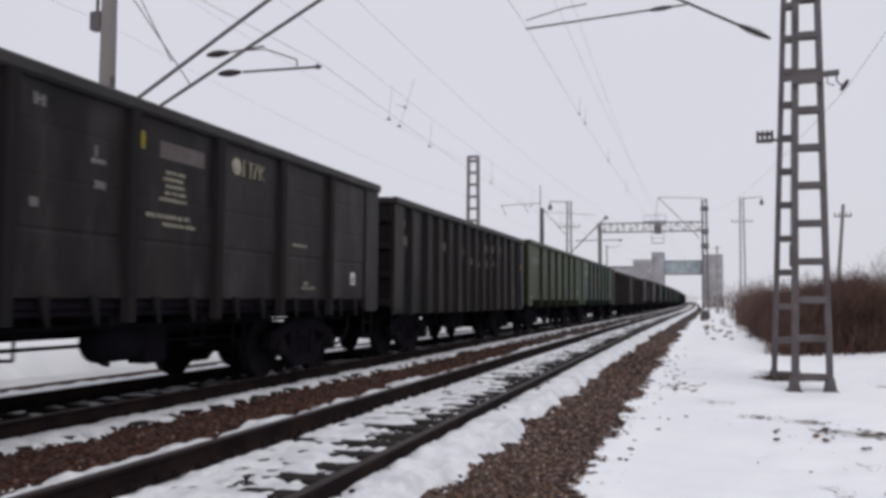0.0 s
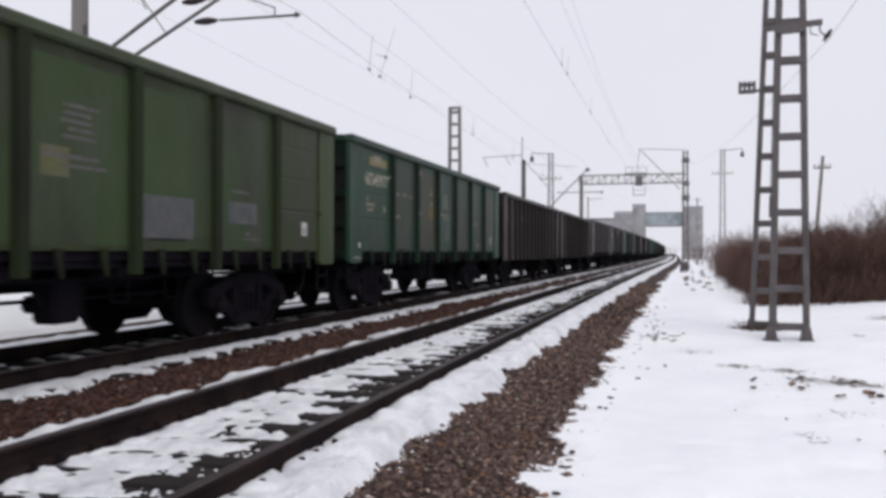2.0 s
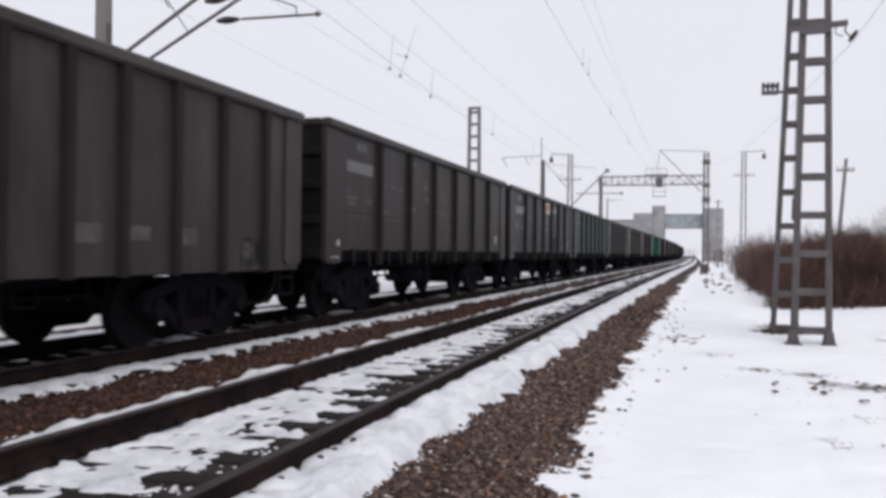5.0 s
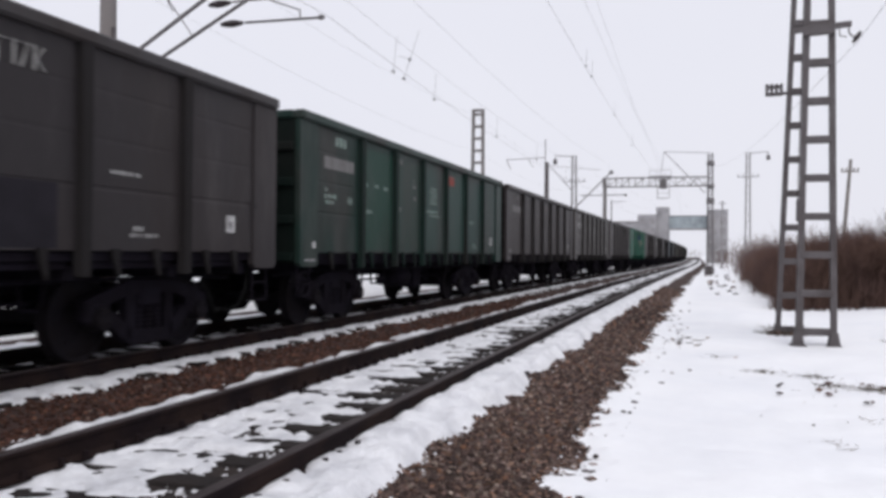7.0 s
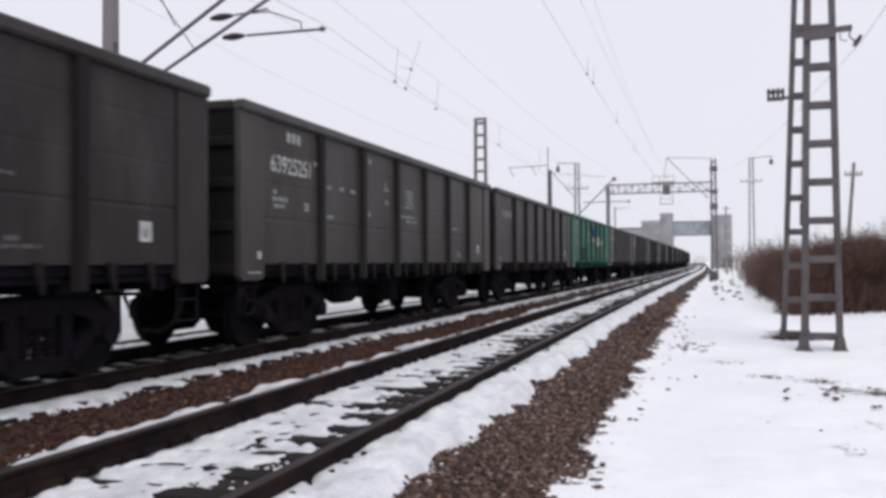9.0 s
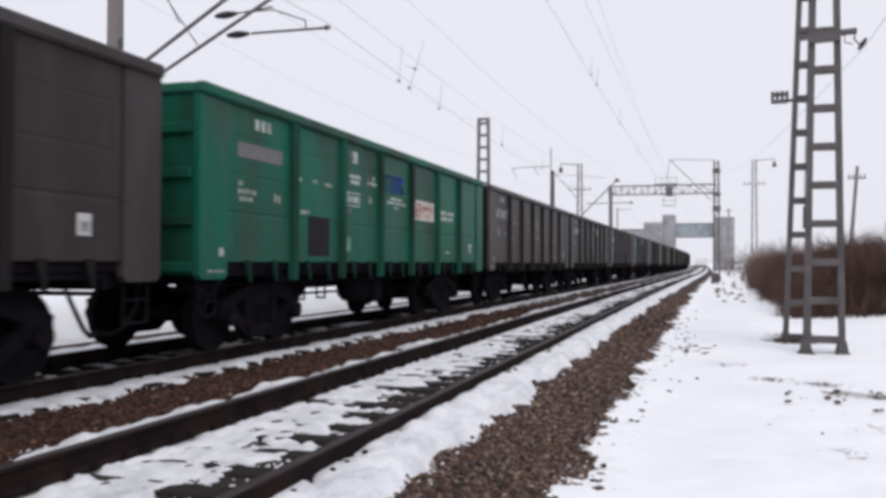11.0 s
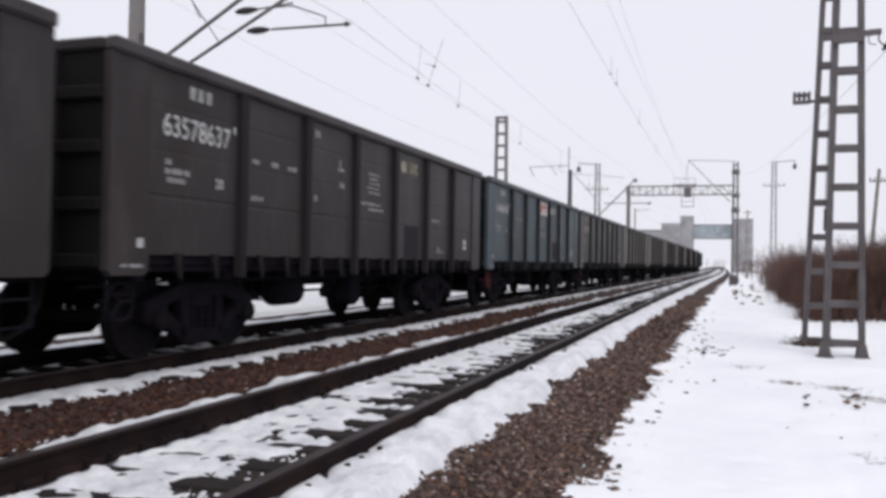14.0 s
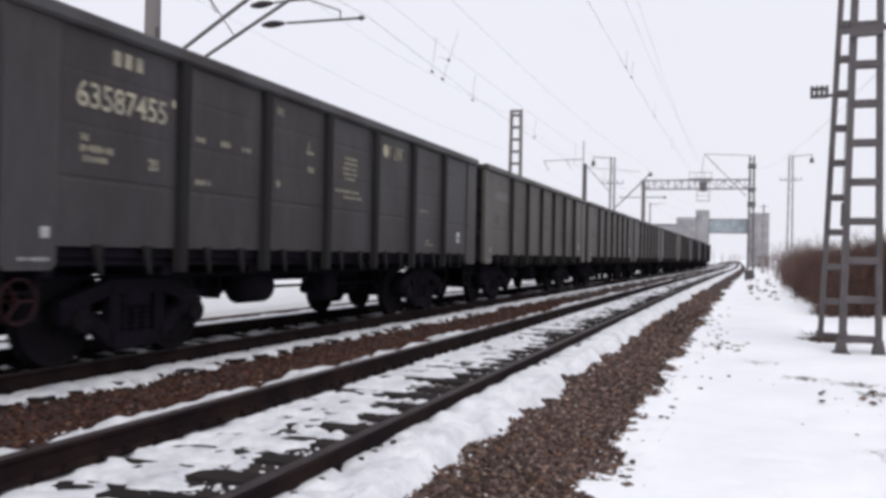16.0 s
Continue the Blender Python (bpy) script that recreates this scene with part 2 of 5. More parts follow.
def noise2(x, y, scale, seed):
    """Smooth value noise from -1 to 1."""
    rng = np.random.RandomState(seed)
    table = rng.rand(256, 256) * 2 - 1
    u, v = x / scale, y / scale
    i, j = np.floor(u).astype(int), np.floor(v).astype(int)
    f, g = u - i, v - j
    f, g = f * f * (3 - 2 * f), g * g * (3 - 2 * g)
    at = lambda a, b: table[a % 256, b % 256]
    return (at(i, j) * (1 - f) + at(i + 1, j) * f) * (1 - g) + (at(i, j + 1) * (1 - f) + at(i + 1, j + 1) * f) * g


# ---- ground, ballast, snow ----
X_RIGHT, GAUGE, SPACING = -2.40, 1.595, 4.12
NEAR_X = X_RIGHT - GAUGE / 2
FAR_X = NEAR_X - SPACING
BED = ((-12.2, -0.60), (-11.4, -0.34), (-9.0, -0.24), (-6.2, -0.24), (-5.5, -0.31), (-4.7, -0.24), (-1.95, -0.24), (-0.9, -0.40), (-0.5, -0.52))


def ground_z(x, y):
    """The lie of the snow field: a flat path, a low mound on its far side."""
    rise = np.clip((x - 2.6) / 5.0, 0, 1) ** 1.3 * 0.30 * np.clip((y - 8) / 14, 0, 1)
    up = np.clip((-11.0 - x) / 2.0, 0, 1)
    left = 0.80 * up * up * (3 - 2 * up) - 0.9 * np.clip((-18 - x) / 25, 0, 1)
    flat = np.clip((y - 13) / 5, 0, 1) * np.clip((x + 0.5) / 1.5, 0, 1) * 0.08
    hump = 0.13 * np.exp(-((x - 5.2) / 1.3) ** 2 - ((y - 22.5) / 2.6) ** 2)
    return -0.44 + rise + left + flat + hump


def bend(y):
    """How far the line swings to one side with distance."""
    return 2.8 * (1 - np.exp(-(np.maximum(y, 0) / 115.0) ** 2))


def swing(y):
    """The line's heading there, in degrees."""
    return -math.degrees(math.atan((float(bend(y + 1)) - float(bend(y - 1))) / 2))


STATIONS = (-80, -40, 0, *range(10, 100, 10), *range(100, 260, 20), 260, 300, 350, 420, 500, 700, 900)


def sweep(outline, stations):
    """An outline carried along the line; returns a bmesh."""
    bm = bmesh.new()
    rings = [[bm.verts.new((x + float(bend(y)), y, z)) for x, z in outline] for y in stations]
    k = len(outline)
    for a, b in zip(rings, rings[1:]):
        for i in range(k):
            bm.faces.new((a[i], a[(i + 1) % k], b[(i + 1) % k], b[i]))
    bm.faces.new(rings[0][::-1])
    bm.faces.new(rings[-1])
    bmesh.ops.recalc_face_normals(bm, faces=bm.faces[:])
    return bm


def bed_z(x):
    return np.interp(x, [b[0] for b in BED], [b[1] for b in BED])


def make_ground():
    xs = np.array([-1600, -500, -150, -60, -43, -30, -18, -14, -13, -12.6, -12.01, -11.9, -0.7, -0.3, 0.5, 1.5, 2.6, 3.6, 4.6, 5.6, 6.6, 7.6, 9, 14, 25, 60, 200, 600, 1600], float)
    ys = np.array([-300, -60, -20, -6, 0, 4, 8, 10, 12, 14, 16, 18, 20, 22, 26, 32, 40, 60, 100, 200, 500, 1500, 3500], float)
    X, Y = np.meshgrid(xs, ys)
    Z = ground_z(X, Y) - 0.05
    Z = np.where((X < -0.6) & (X > -11.95), -0.62, Z)
    ob = sheet("ground", np.stack([X, Y, Z], -1).reshape(-1, 3).tolist(), grid_faces(len(xs), len(ys)), SNOW)
    tagged(ob, "snow-covered flat ground beside the railway", "ground", kind="structure")


def make_bed():
    bm = sweep([(x, z) for x, z in BED] + [(-0.5, -0.8), (-12.2, -0.8)], STATIONS)
    ob = new("ballast_bed", to_mesh("ballast_bed", bm, BALLAST))
    tagged(ob, "rust-brown crushed stone ballast under both tracks", "ballast", kind="structure")
    for x in (NEAR_X, FAR_X):
        o = new("oil_stained_bed", to_mesh("oil_stained_bed", sweep([(x - 0.76, -0.30), (x + 0.76, -0.30), (x + 0.76, -0.232), (x - 0.76, -0.232)], STATIONS), STAINED))
        tagged(o, "dark oil-stained ballast between the rails", "ballast", kind="structure")
    return ob


def snow_depth(x, y):
    """Snow lying on the bed: deep beside the rails, patchy between them, worn off on the shoulders."""
    a, b, c = noise2(x, y, 0.55, 3), noise2(x, y, 0.16, 4), noise2(x, y, 1.7, 5)
    e = noise2(x * 0.5 + 7, y, 0.35, 6) * 0.6 + b * 0.4
    f = noise2(x, y, 0.075, 8)
    path = 0.22 * (x + 0.95 + 0.30 * e + 0.12 * c)
    path = np.minimum(path, 0.045 + 0.006 * a + 0.004 * b)
    strip = 0.9 * np.minimum(x + 2.50, -1.87 + 0.15 * e - x + 0.06 * c)
    strip = np.minimum(strip, 0.130 + 0.030 * a + 0.034 * b + 0.018 * f)
    ph = np.mod(y + 0.1 * a, 0.545) / 0.545
    slot = np.exp(-((ph - 0.72) / 0.14) ** 2)
    inner = 0.056 + 0.022 * a + 0.045 * b + 0.055 * f - 0.08 * slot * (0.5 + 0.7 * b) + 0.04 * np.exp(-((x + 3.95) / 0.12) ** 2)
    inner = np.minimum(inner, 0.14 * (-3.07 - 0.16 * c - 0.22 * e - x) + 0.004 + 0.03 * b + 0.03 * f)
    inner = np.where(inner > 0.035, 0.035 + 0.3 * (inner - 0.035), inner)
    inner = np.where((x < -2.4) & (x > -3.98), inner, -1)
    verge = 0.4 * np.minimum(x + 4.74 + 0.38 * e + 0.14 * c, -3.97 - x)
    verge = np.minimum(verge, 0.125 + 0.022 * a + 0.02 * b)
    near = 0.5 * np.minimum(x + 6.60, -6.13 + 0.20 * e + 0.10 * f - x)
    near = np.minimum(near, 0.07 + 0.015 * a + 0.012 * b)
    ph2 = np.mod(y + 0.23, 0.545) / 0.545
    mid = 0.040 + 0.035 * a + 0.03 * b - 0.05 * np.exp(-((ph2 - 0.5) / 0.2) ** 2)
    mid = np.where((x < -6.55) & (x > -8.1), mid, -1)
    outer = np.minimum(0.3 * np.minimum(-8.16 - x, x + 10.30 + 0.22 * e + 0.1 * c), 0.05 + 0.02 * a + 0.02 * b)
    field = np.clip(0.14 * (-11.65 - 0.30 * e - 0.15 * c - x), -1, 0.06)
    far = np.where(x < -8.1, np.maximum(outer, field), -1)
    d = np.maximum.reduce([path, strip, inner, verge, near, mid, far])
    return np.maximum(d, -0.07)


def make_snow():
    xs = np.concatenate([np.arange(-16, -12, 0.25), np.arange(-12, -6.8, 0.06), np.arange(-6.8, 0.3, 0.028), np.arange(0.3, 4.0, 0.07), np.arange(4.0, 9.2, 0.25)])
    ys = list(np.arange(-9.0, 2.5, 0.12))
    while ys[-1] < 330:
        ys.append(ys[-1] + max(0.03 if ys[-1] > 2.3 else 0.12, 0.0065 * ys[-1] if ys[-1] < 30 else 0.012 * ys[-1]))
    X, Y = np.meshgrid(xs, np.array(ys))
    side = np.clip((X + 1.0) / 0.7, 0, 1)
    side = side * side * (3 - 2 * side)
    shoulder = np.interp(X, (-1.0, -0.9, -0.2), (float(bed_z(-1.0)), -0.40, -0.44))
    base = np.where(X > -1.0, shoulder * (1 - side) + ground_z(X, Y) * side, np.maximum(bed_z(X), np.where(X < -11.6, ground_z(X, Y) - 0.02, -9)))
    lump = 0.008 * noise2(X, Y, 0.3, 11) + 0.024 * noise2(X, Y, 1.3, 12) + 0.012 * noise2(X, Y, 0.6, 14)
    lump = lump - 0.05 * np.clip(noise2(X, Y, 0.32, 13) - 0.35, 0, 1)
    Z = base + snow_depth(X, Y) + np.where(X > -0.4, lump * np.clip((X + 0.4) / 0.8, 0, 1), 0)
    shifted = X + bend(Y) * np.clip(1 - (X - 0.2) / 2.5, 0, 1)
    verts = np.stack([shifted, Y, Z], -1).reshape(-1, 3).tolist()
    ob = sheet("snow_cover", verts, grid_faces(len(xs), len(ys)), TRACK_SNOW)
    ob.data.materials.append(SNOW)
    ob.data.polygons.foreach_set("material_index", np.tile(((xs[:-1] > -1.25) | (xs[:-1] < -10.9)).astype(np.int32), len(ys) - 1))
    tagged(ob, "patchy trampled snow on path and tracks", "snow", kind="stuff")


def rock_mesh(rng):
    bm = bmesh.new()
    bmesh.ops.create_icosphere(bm, subdivisions=1, radius=1.0)
    for v in bm.verts:
        v.co *= rng.uniform(0.65, 1.15)
    vs = np.array([v.co[:] for v in bm.verts])
    fs = np.array([[v.index for v in f.verts] for f in bm.faces])
    bm.free()
    return vs, fs


def scatter(name, spots, sizes, mat, rng, flat=0.7):
    """Many small stones as one mesh."""
    kinds = [rock_mesh(rng) for _ in range(8)]
    allv, allf, base = [], [], 0
    for (x, y, z), s in zip(spots, sizes):
        vs, fs = kinds[rng.randint(8)]
        a = rng.uniform(0, 6.283)
        c, d = math.cos(a), math.sin(a)
        k = vs * (s * rng.uniform(0.8, 1.3), s * rng.uniform(0.7, 1.1), s * flat)
        allv.append(np.stack([k[:, 0] * c - k[:, 1] * d + x, k[:, 0] * d + k[:, 1] * c + y, k[:, 2] + z + 0.15 * s], 1))
        allf.append(fs + base)
        base += len(vs)
    return sheet(name, np.concatenate(allv).tolist(), np.concatenate(allf).tolist(), mat, smooth=False)


def make_stones(bed):
    rng = np.random.RandomState(5)
    clean, rusty = ([], []), ([], [])

    def strew(x0, x1, y0, y1, per, small, large):
        n = int(per * (x1 - x0) * (y1 - y0))
        x, y = rng.uniform(x0, x1, n), rng.uniform(y0, y1, n)
        for a, b in zip(x, y):
            to = rusty if x1 < -4 else clean
            to[0].append((a + float(bend(b)), b, float(bed_z(a))))
            to[1].append(rng.uniform(small, large))
    strew(-1.95, -0.78, 4.2, 9, 1250, 0.009, 0.026)
    strew(-1.95, -0.78, 9, 18, 620, 0.012, 0.030)
    strew(-2.0, -0.75, -4, 4.2, 160, 0.018, 0.04)
    strew(-6.25, -4.65, -4, 5, 110, 0.02, 0.04)
    strew(-2.0, -0.75, 18, 40, 110, 0.03, 0.055)
    strew(-6.25, -4.65, 5, 14, 460, 0.012, 0.032)
    strew(-6.25, -4.65, 14, 30, 150, 0.02, 0.04)
    tagged(scatter("ballast_stones", *clean, STONE, rng), "loose grey-brown crushed ballast stones", "gravel", kind="stuff")
    tagged(scatter("rusty_ballast_stones", *rusty, RUSTSTONE, rng), "rust-red ballast stones between the tracks", "gravel", kind="stuff")
    # crumbs of snow broken off along the edges
    spots, sizes = [], []
    for n, x0, x1, y0, y1, s0, s1, up in ((2600, -3.85, -2.46, 3.5, 12, 0.006, 0.024, 0.008), (2200, -3.85, -2.46, 12, 30, 0.010, 0.03, 0.008), (500, -5.05, -4.6, 4, 22, 0.008, 0.026, 0.006), (160, -1.95, -1.75, 3.5, 16, 0.008, 0.022, 0.008), (200, -1.05, -0.85, 4, 16, 0.006, 0.022, 0.008), (300, -6.3, -6.05, 5, 22, 0.008, 0.024, 0.008)):
        for _ in range(n):
            x, y = rng.uniform(x0, x1), rng.uniform(y0, y1)
            if noise2(np.array(x), np.array(y), 0.3, 31) < rng.uniform(-0.6, 0.6):
                continue
            spots.append((x + float(bend(y)), y, float(bed_z(x)) + up))
            sizes.append(rng.uniform(s0, s1))
    tagged(scatter("snow_crumbs", spots, sizes, TRACK_SNOW, rng, 0.5), "loose crumbs of snow on the ballast", "snow", kind="stuff")
    # the nearest stones one by one
    shapes = []
    for k in range(6):
        vs, fs = rock_mesh(rng)
        me = bpy.data.meshes.new("stone")
        me.from_pydata((vs * 0.03).tolist(), [], fs.tolist())
        me.materials.append(STONE)
        shapes.append(me)
    for k in range(280):
        x, y = rng.uniform(-1.95, -1.0), rng.uniform(4.6, 7.4)
        o = new("stone", shapes[k % 6])
        o.parent = bed
        s = rng.uniform(0.6, 1.15)
        o.matrix_basis = Matrix.Translation((x, y, float(bed_z(x)) + 0.012)) @ Euler((rng.uniform(0, 6), rng.uniform(0, 6), rng.uniform(0, 6))).to_matrix().to_4x4() @ Matrix.Diagonal((s, s * 0.8, s * 0.7, 1))
    # clods and stones that lie on the snow path
    spots, sizes = [], []
    for n, x0, x1, y0, y1, s0, s1 in ((70, -0.98, -0.62, 5, 14, 0.015, 0.04), (40, -1.0, -0.3, 9, 26, 0.02, 0.05), (14, 1.0, 2.4, 7.4, 9.0, 0.015, 0.035), (16, 0.9, 2.5, 10.2, 11.8, 0.03, 0.07), (5, -0.6, 1.6, 11, 15, 0.02, 0.04), (24, -0.6, 0.2, 15.5, 17.5, 0.03, 0.06), (3, -0.78, -0.70, 5.9, 6.05, 0.05, 0.075), (8, -0.95, -0.6, 5, 6.5, 0.03, 0.055), (50, -0.95, -0.6, 4.5, 12, 0.008, 0.02), (16, 0.2, 2.2, 9, 12.5, 0.008, 0.02), (30, -0.9, -0.2, 16, 30, 0.02, 0.05), (40, 0.6, 2.4, 35, 75, 0.06, 0.16), (40, 1.3, 2.2, 17.4, 18.6, 0.03, 0.08), (12, 1.40, 1.62, 17.85, 18.15, 0.07, 0.13)):
        for _ in range(n):
            x, y = rng.uniform(x0, x1), rng.uniform(y0, y1)
            spots.append((x, y, float(ground_z(np.array(x), np.array(y))) + 0.045))
            sizes.append(rng.uniform(s0, s1))
    tagged(scatter("clods", spots, sizes, STONE, rng, 0.45), "dark clods and stones lying on the snow", "clods", kind="stuff")


# ---- tracks ----
def make_track(name, x, label):
    t = thing(name, pose(x, 0, 0), label, "track", "double-track railway", "structure")
    half = ((-0.075, -0.18), (0.075, -0.18), (0.075, -0.165), (0.012, -0.145), (0.010, -0.05), (0.036, -0.036), (0.037, -0.008), (0.028, 0.0), (-0.028, 0.0), (-0.037, -0.008), (-0.036, -0.036), (-0.010, -0.05), (-0.012, -0.145), (-0.075, -0.165))
    bm = sweep(half, STATIONS)
    for f in bm.faces:
        if f.calc_center_median().z > -0.0045 and abs(f.normal.z) > 0.5:
            f.material_index = 1
    me = to_mesh("rail", bm, RAIL)
    me.materials.append(RAILTOP)
    for s in (-1, 1):
        o = new("rail", me)
        o.parent = t
        o.matrix_basis = pose(s * GAUGE / 2, 0, 0)
        tagged(o, "rust-brown steel rail with worn top")
    bm = bmesh.new()
    box(bm, -1.20, 1.20, -0.12, 0.12, -0.36, -0.205, 0.015)
    first = part("sleeper", bm, SLEEPER, t, at=pose(0, 1.3 - 0.545 * 24, 0))
    rng = random.Random(8)
    for i in range(-23, 210):
        again(first, t, pose(rng.uniform(-0.03, 0.03) + float(bend(1.3 + 0.545 * i)), 1.3 + 0.545 * i, rng.uniform(-0.008, 0.004), 0, 0, rng.uniform(-1, 1)))
    bm = bmesh.new()
    box(bm, -0.10, 0.10, -0.17, 0.17, -0.185, -0.176)
    for s in (-1, 1):
        for u in (-0.11, 0.11):
            tube(bm, (s * 0.085, u, -0.18), (s * 0.085, u, -0.12), 0.022, n=6)
    fix = part("rail_fastening", bm, RAIL, t, at=pose(GAUGE / 2, 1.3, 0))
    for i in range(-8, 55):
        for s in (-1, 1):
            if i or s < 0:
                again(fix, t, pose(s * GAUGE / 2 + float(bend(1.3 + 0.545 * i)), 1.3 + 0.545 * i, 0))
    return t


# ---- open goods wagons ----
FLOOR = 1.22
PILLARS = (-4.19, -2.48, -0.77, 0.94, 2.65, 4.36)
RIBS = (-5.46, -4.39, -3.56, -2.73, -1.90, -1.07, -0.24, 0.59, 1.42, 2.25, 3.20, 4.20, 5.30)


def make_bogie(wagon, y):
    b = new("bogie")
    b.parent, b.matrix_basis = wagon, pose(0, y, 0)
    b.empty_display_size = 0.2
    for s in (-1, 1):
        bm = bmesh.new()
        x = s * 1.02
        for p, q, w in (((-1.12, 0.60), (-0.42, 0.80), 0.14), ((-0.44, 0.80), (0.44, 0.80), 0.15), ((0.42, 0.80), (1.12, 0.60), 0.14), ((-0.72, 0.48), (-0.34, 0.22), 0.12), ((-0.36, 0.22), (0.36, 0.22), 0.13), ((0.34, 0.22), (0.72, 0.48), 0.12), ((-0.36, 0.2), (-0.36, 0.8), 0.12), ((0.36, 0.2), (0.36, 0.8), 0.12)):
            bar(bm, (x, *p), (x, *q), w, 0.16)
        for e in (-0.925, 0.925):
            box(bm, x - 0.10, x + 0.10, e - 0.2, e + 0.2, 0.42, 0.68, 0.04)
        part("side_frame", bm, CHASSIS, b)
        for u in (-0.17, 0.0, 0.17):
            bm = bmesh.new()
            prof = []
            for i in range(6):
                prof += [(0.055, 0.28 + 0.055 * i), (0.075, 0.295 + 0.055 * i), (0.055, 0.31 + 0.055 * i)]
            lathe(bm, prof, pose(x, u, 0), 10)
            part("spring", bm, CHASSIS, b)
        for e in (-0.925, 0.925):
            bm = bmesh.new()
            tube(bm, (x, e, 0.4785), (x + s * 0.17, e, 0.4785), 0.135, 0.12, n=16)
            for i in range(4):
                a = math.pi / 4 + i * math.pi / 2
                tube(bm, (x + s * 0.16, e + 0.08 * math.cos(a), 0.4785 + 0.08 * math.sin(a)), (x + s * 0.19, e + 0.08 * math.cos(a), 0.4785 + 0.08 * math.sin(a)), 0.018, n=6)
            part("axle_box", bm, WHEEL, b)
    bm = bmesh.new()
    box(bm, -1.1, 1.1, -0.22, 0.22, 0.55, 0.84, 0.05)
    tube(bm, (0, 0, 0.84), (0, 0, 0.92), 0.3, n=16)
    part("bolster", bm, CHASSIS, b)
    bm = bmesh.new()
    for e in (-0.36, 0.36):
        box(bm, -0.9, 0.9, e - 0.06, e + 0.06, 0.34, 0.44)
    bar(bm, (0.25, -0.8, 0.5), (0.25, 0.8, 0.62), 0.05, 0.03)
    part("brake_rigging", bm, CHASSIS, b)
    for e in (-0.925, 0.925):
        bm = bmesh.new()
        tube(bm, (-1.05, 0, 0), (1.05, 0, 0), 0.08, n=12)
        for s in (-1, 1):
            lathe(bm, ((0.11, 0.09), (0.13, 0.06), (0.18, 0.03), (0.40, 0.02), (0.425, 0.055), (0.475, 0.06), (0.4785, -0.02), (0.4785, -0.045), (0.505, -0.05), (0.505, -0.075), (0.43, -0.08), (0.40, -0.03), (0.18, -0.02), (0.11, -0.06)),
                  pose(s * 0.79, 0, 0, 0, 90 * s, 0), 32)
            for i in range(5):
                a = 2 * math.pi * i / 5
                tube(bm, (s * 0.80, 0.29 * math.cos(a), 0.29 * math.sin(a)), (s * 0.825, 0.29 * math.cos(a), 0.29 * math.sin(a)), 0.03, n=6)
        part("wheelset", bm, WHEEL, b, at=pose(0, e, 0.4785))


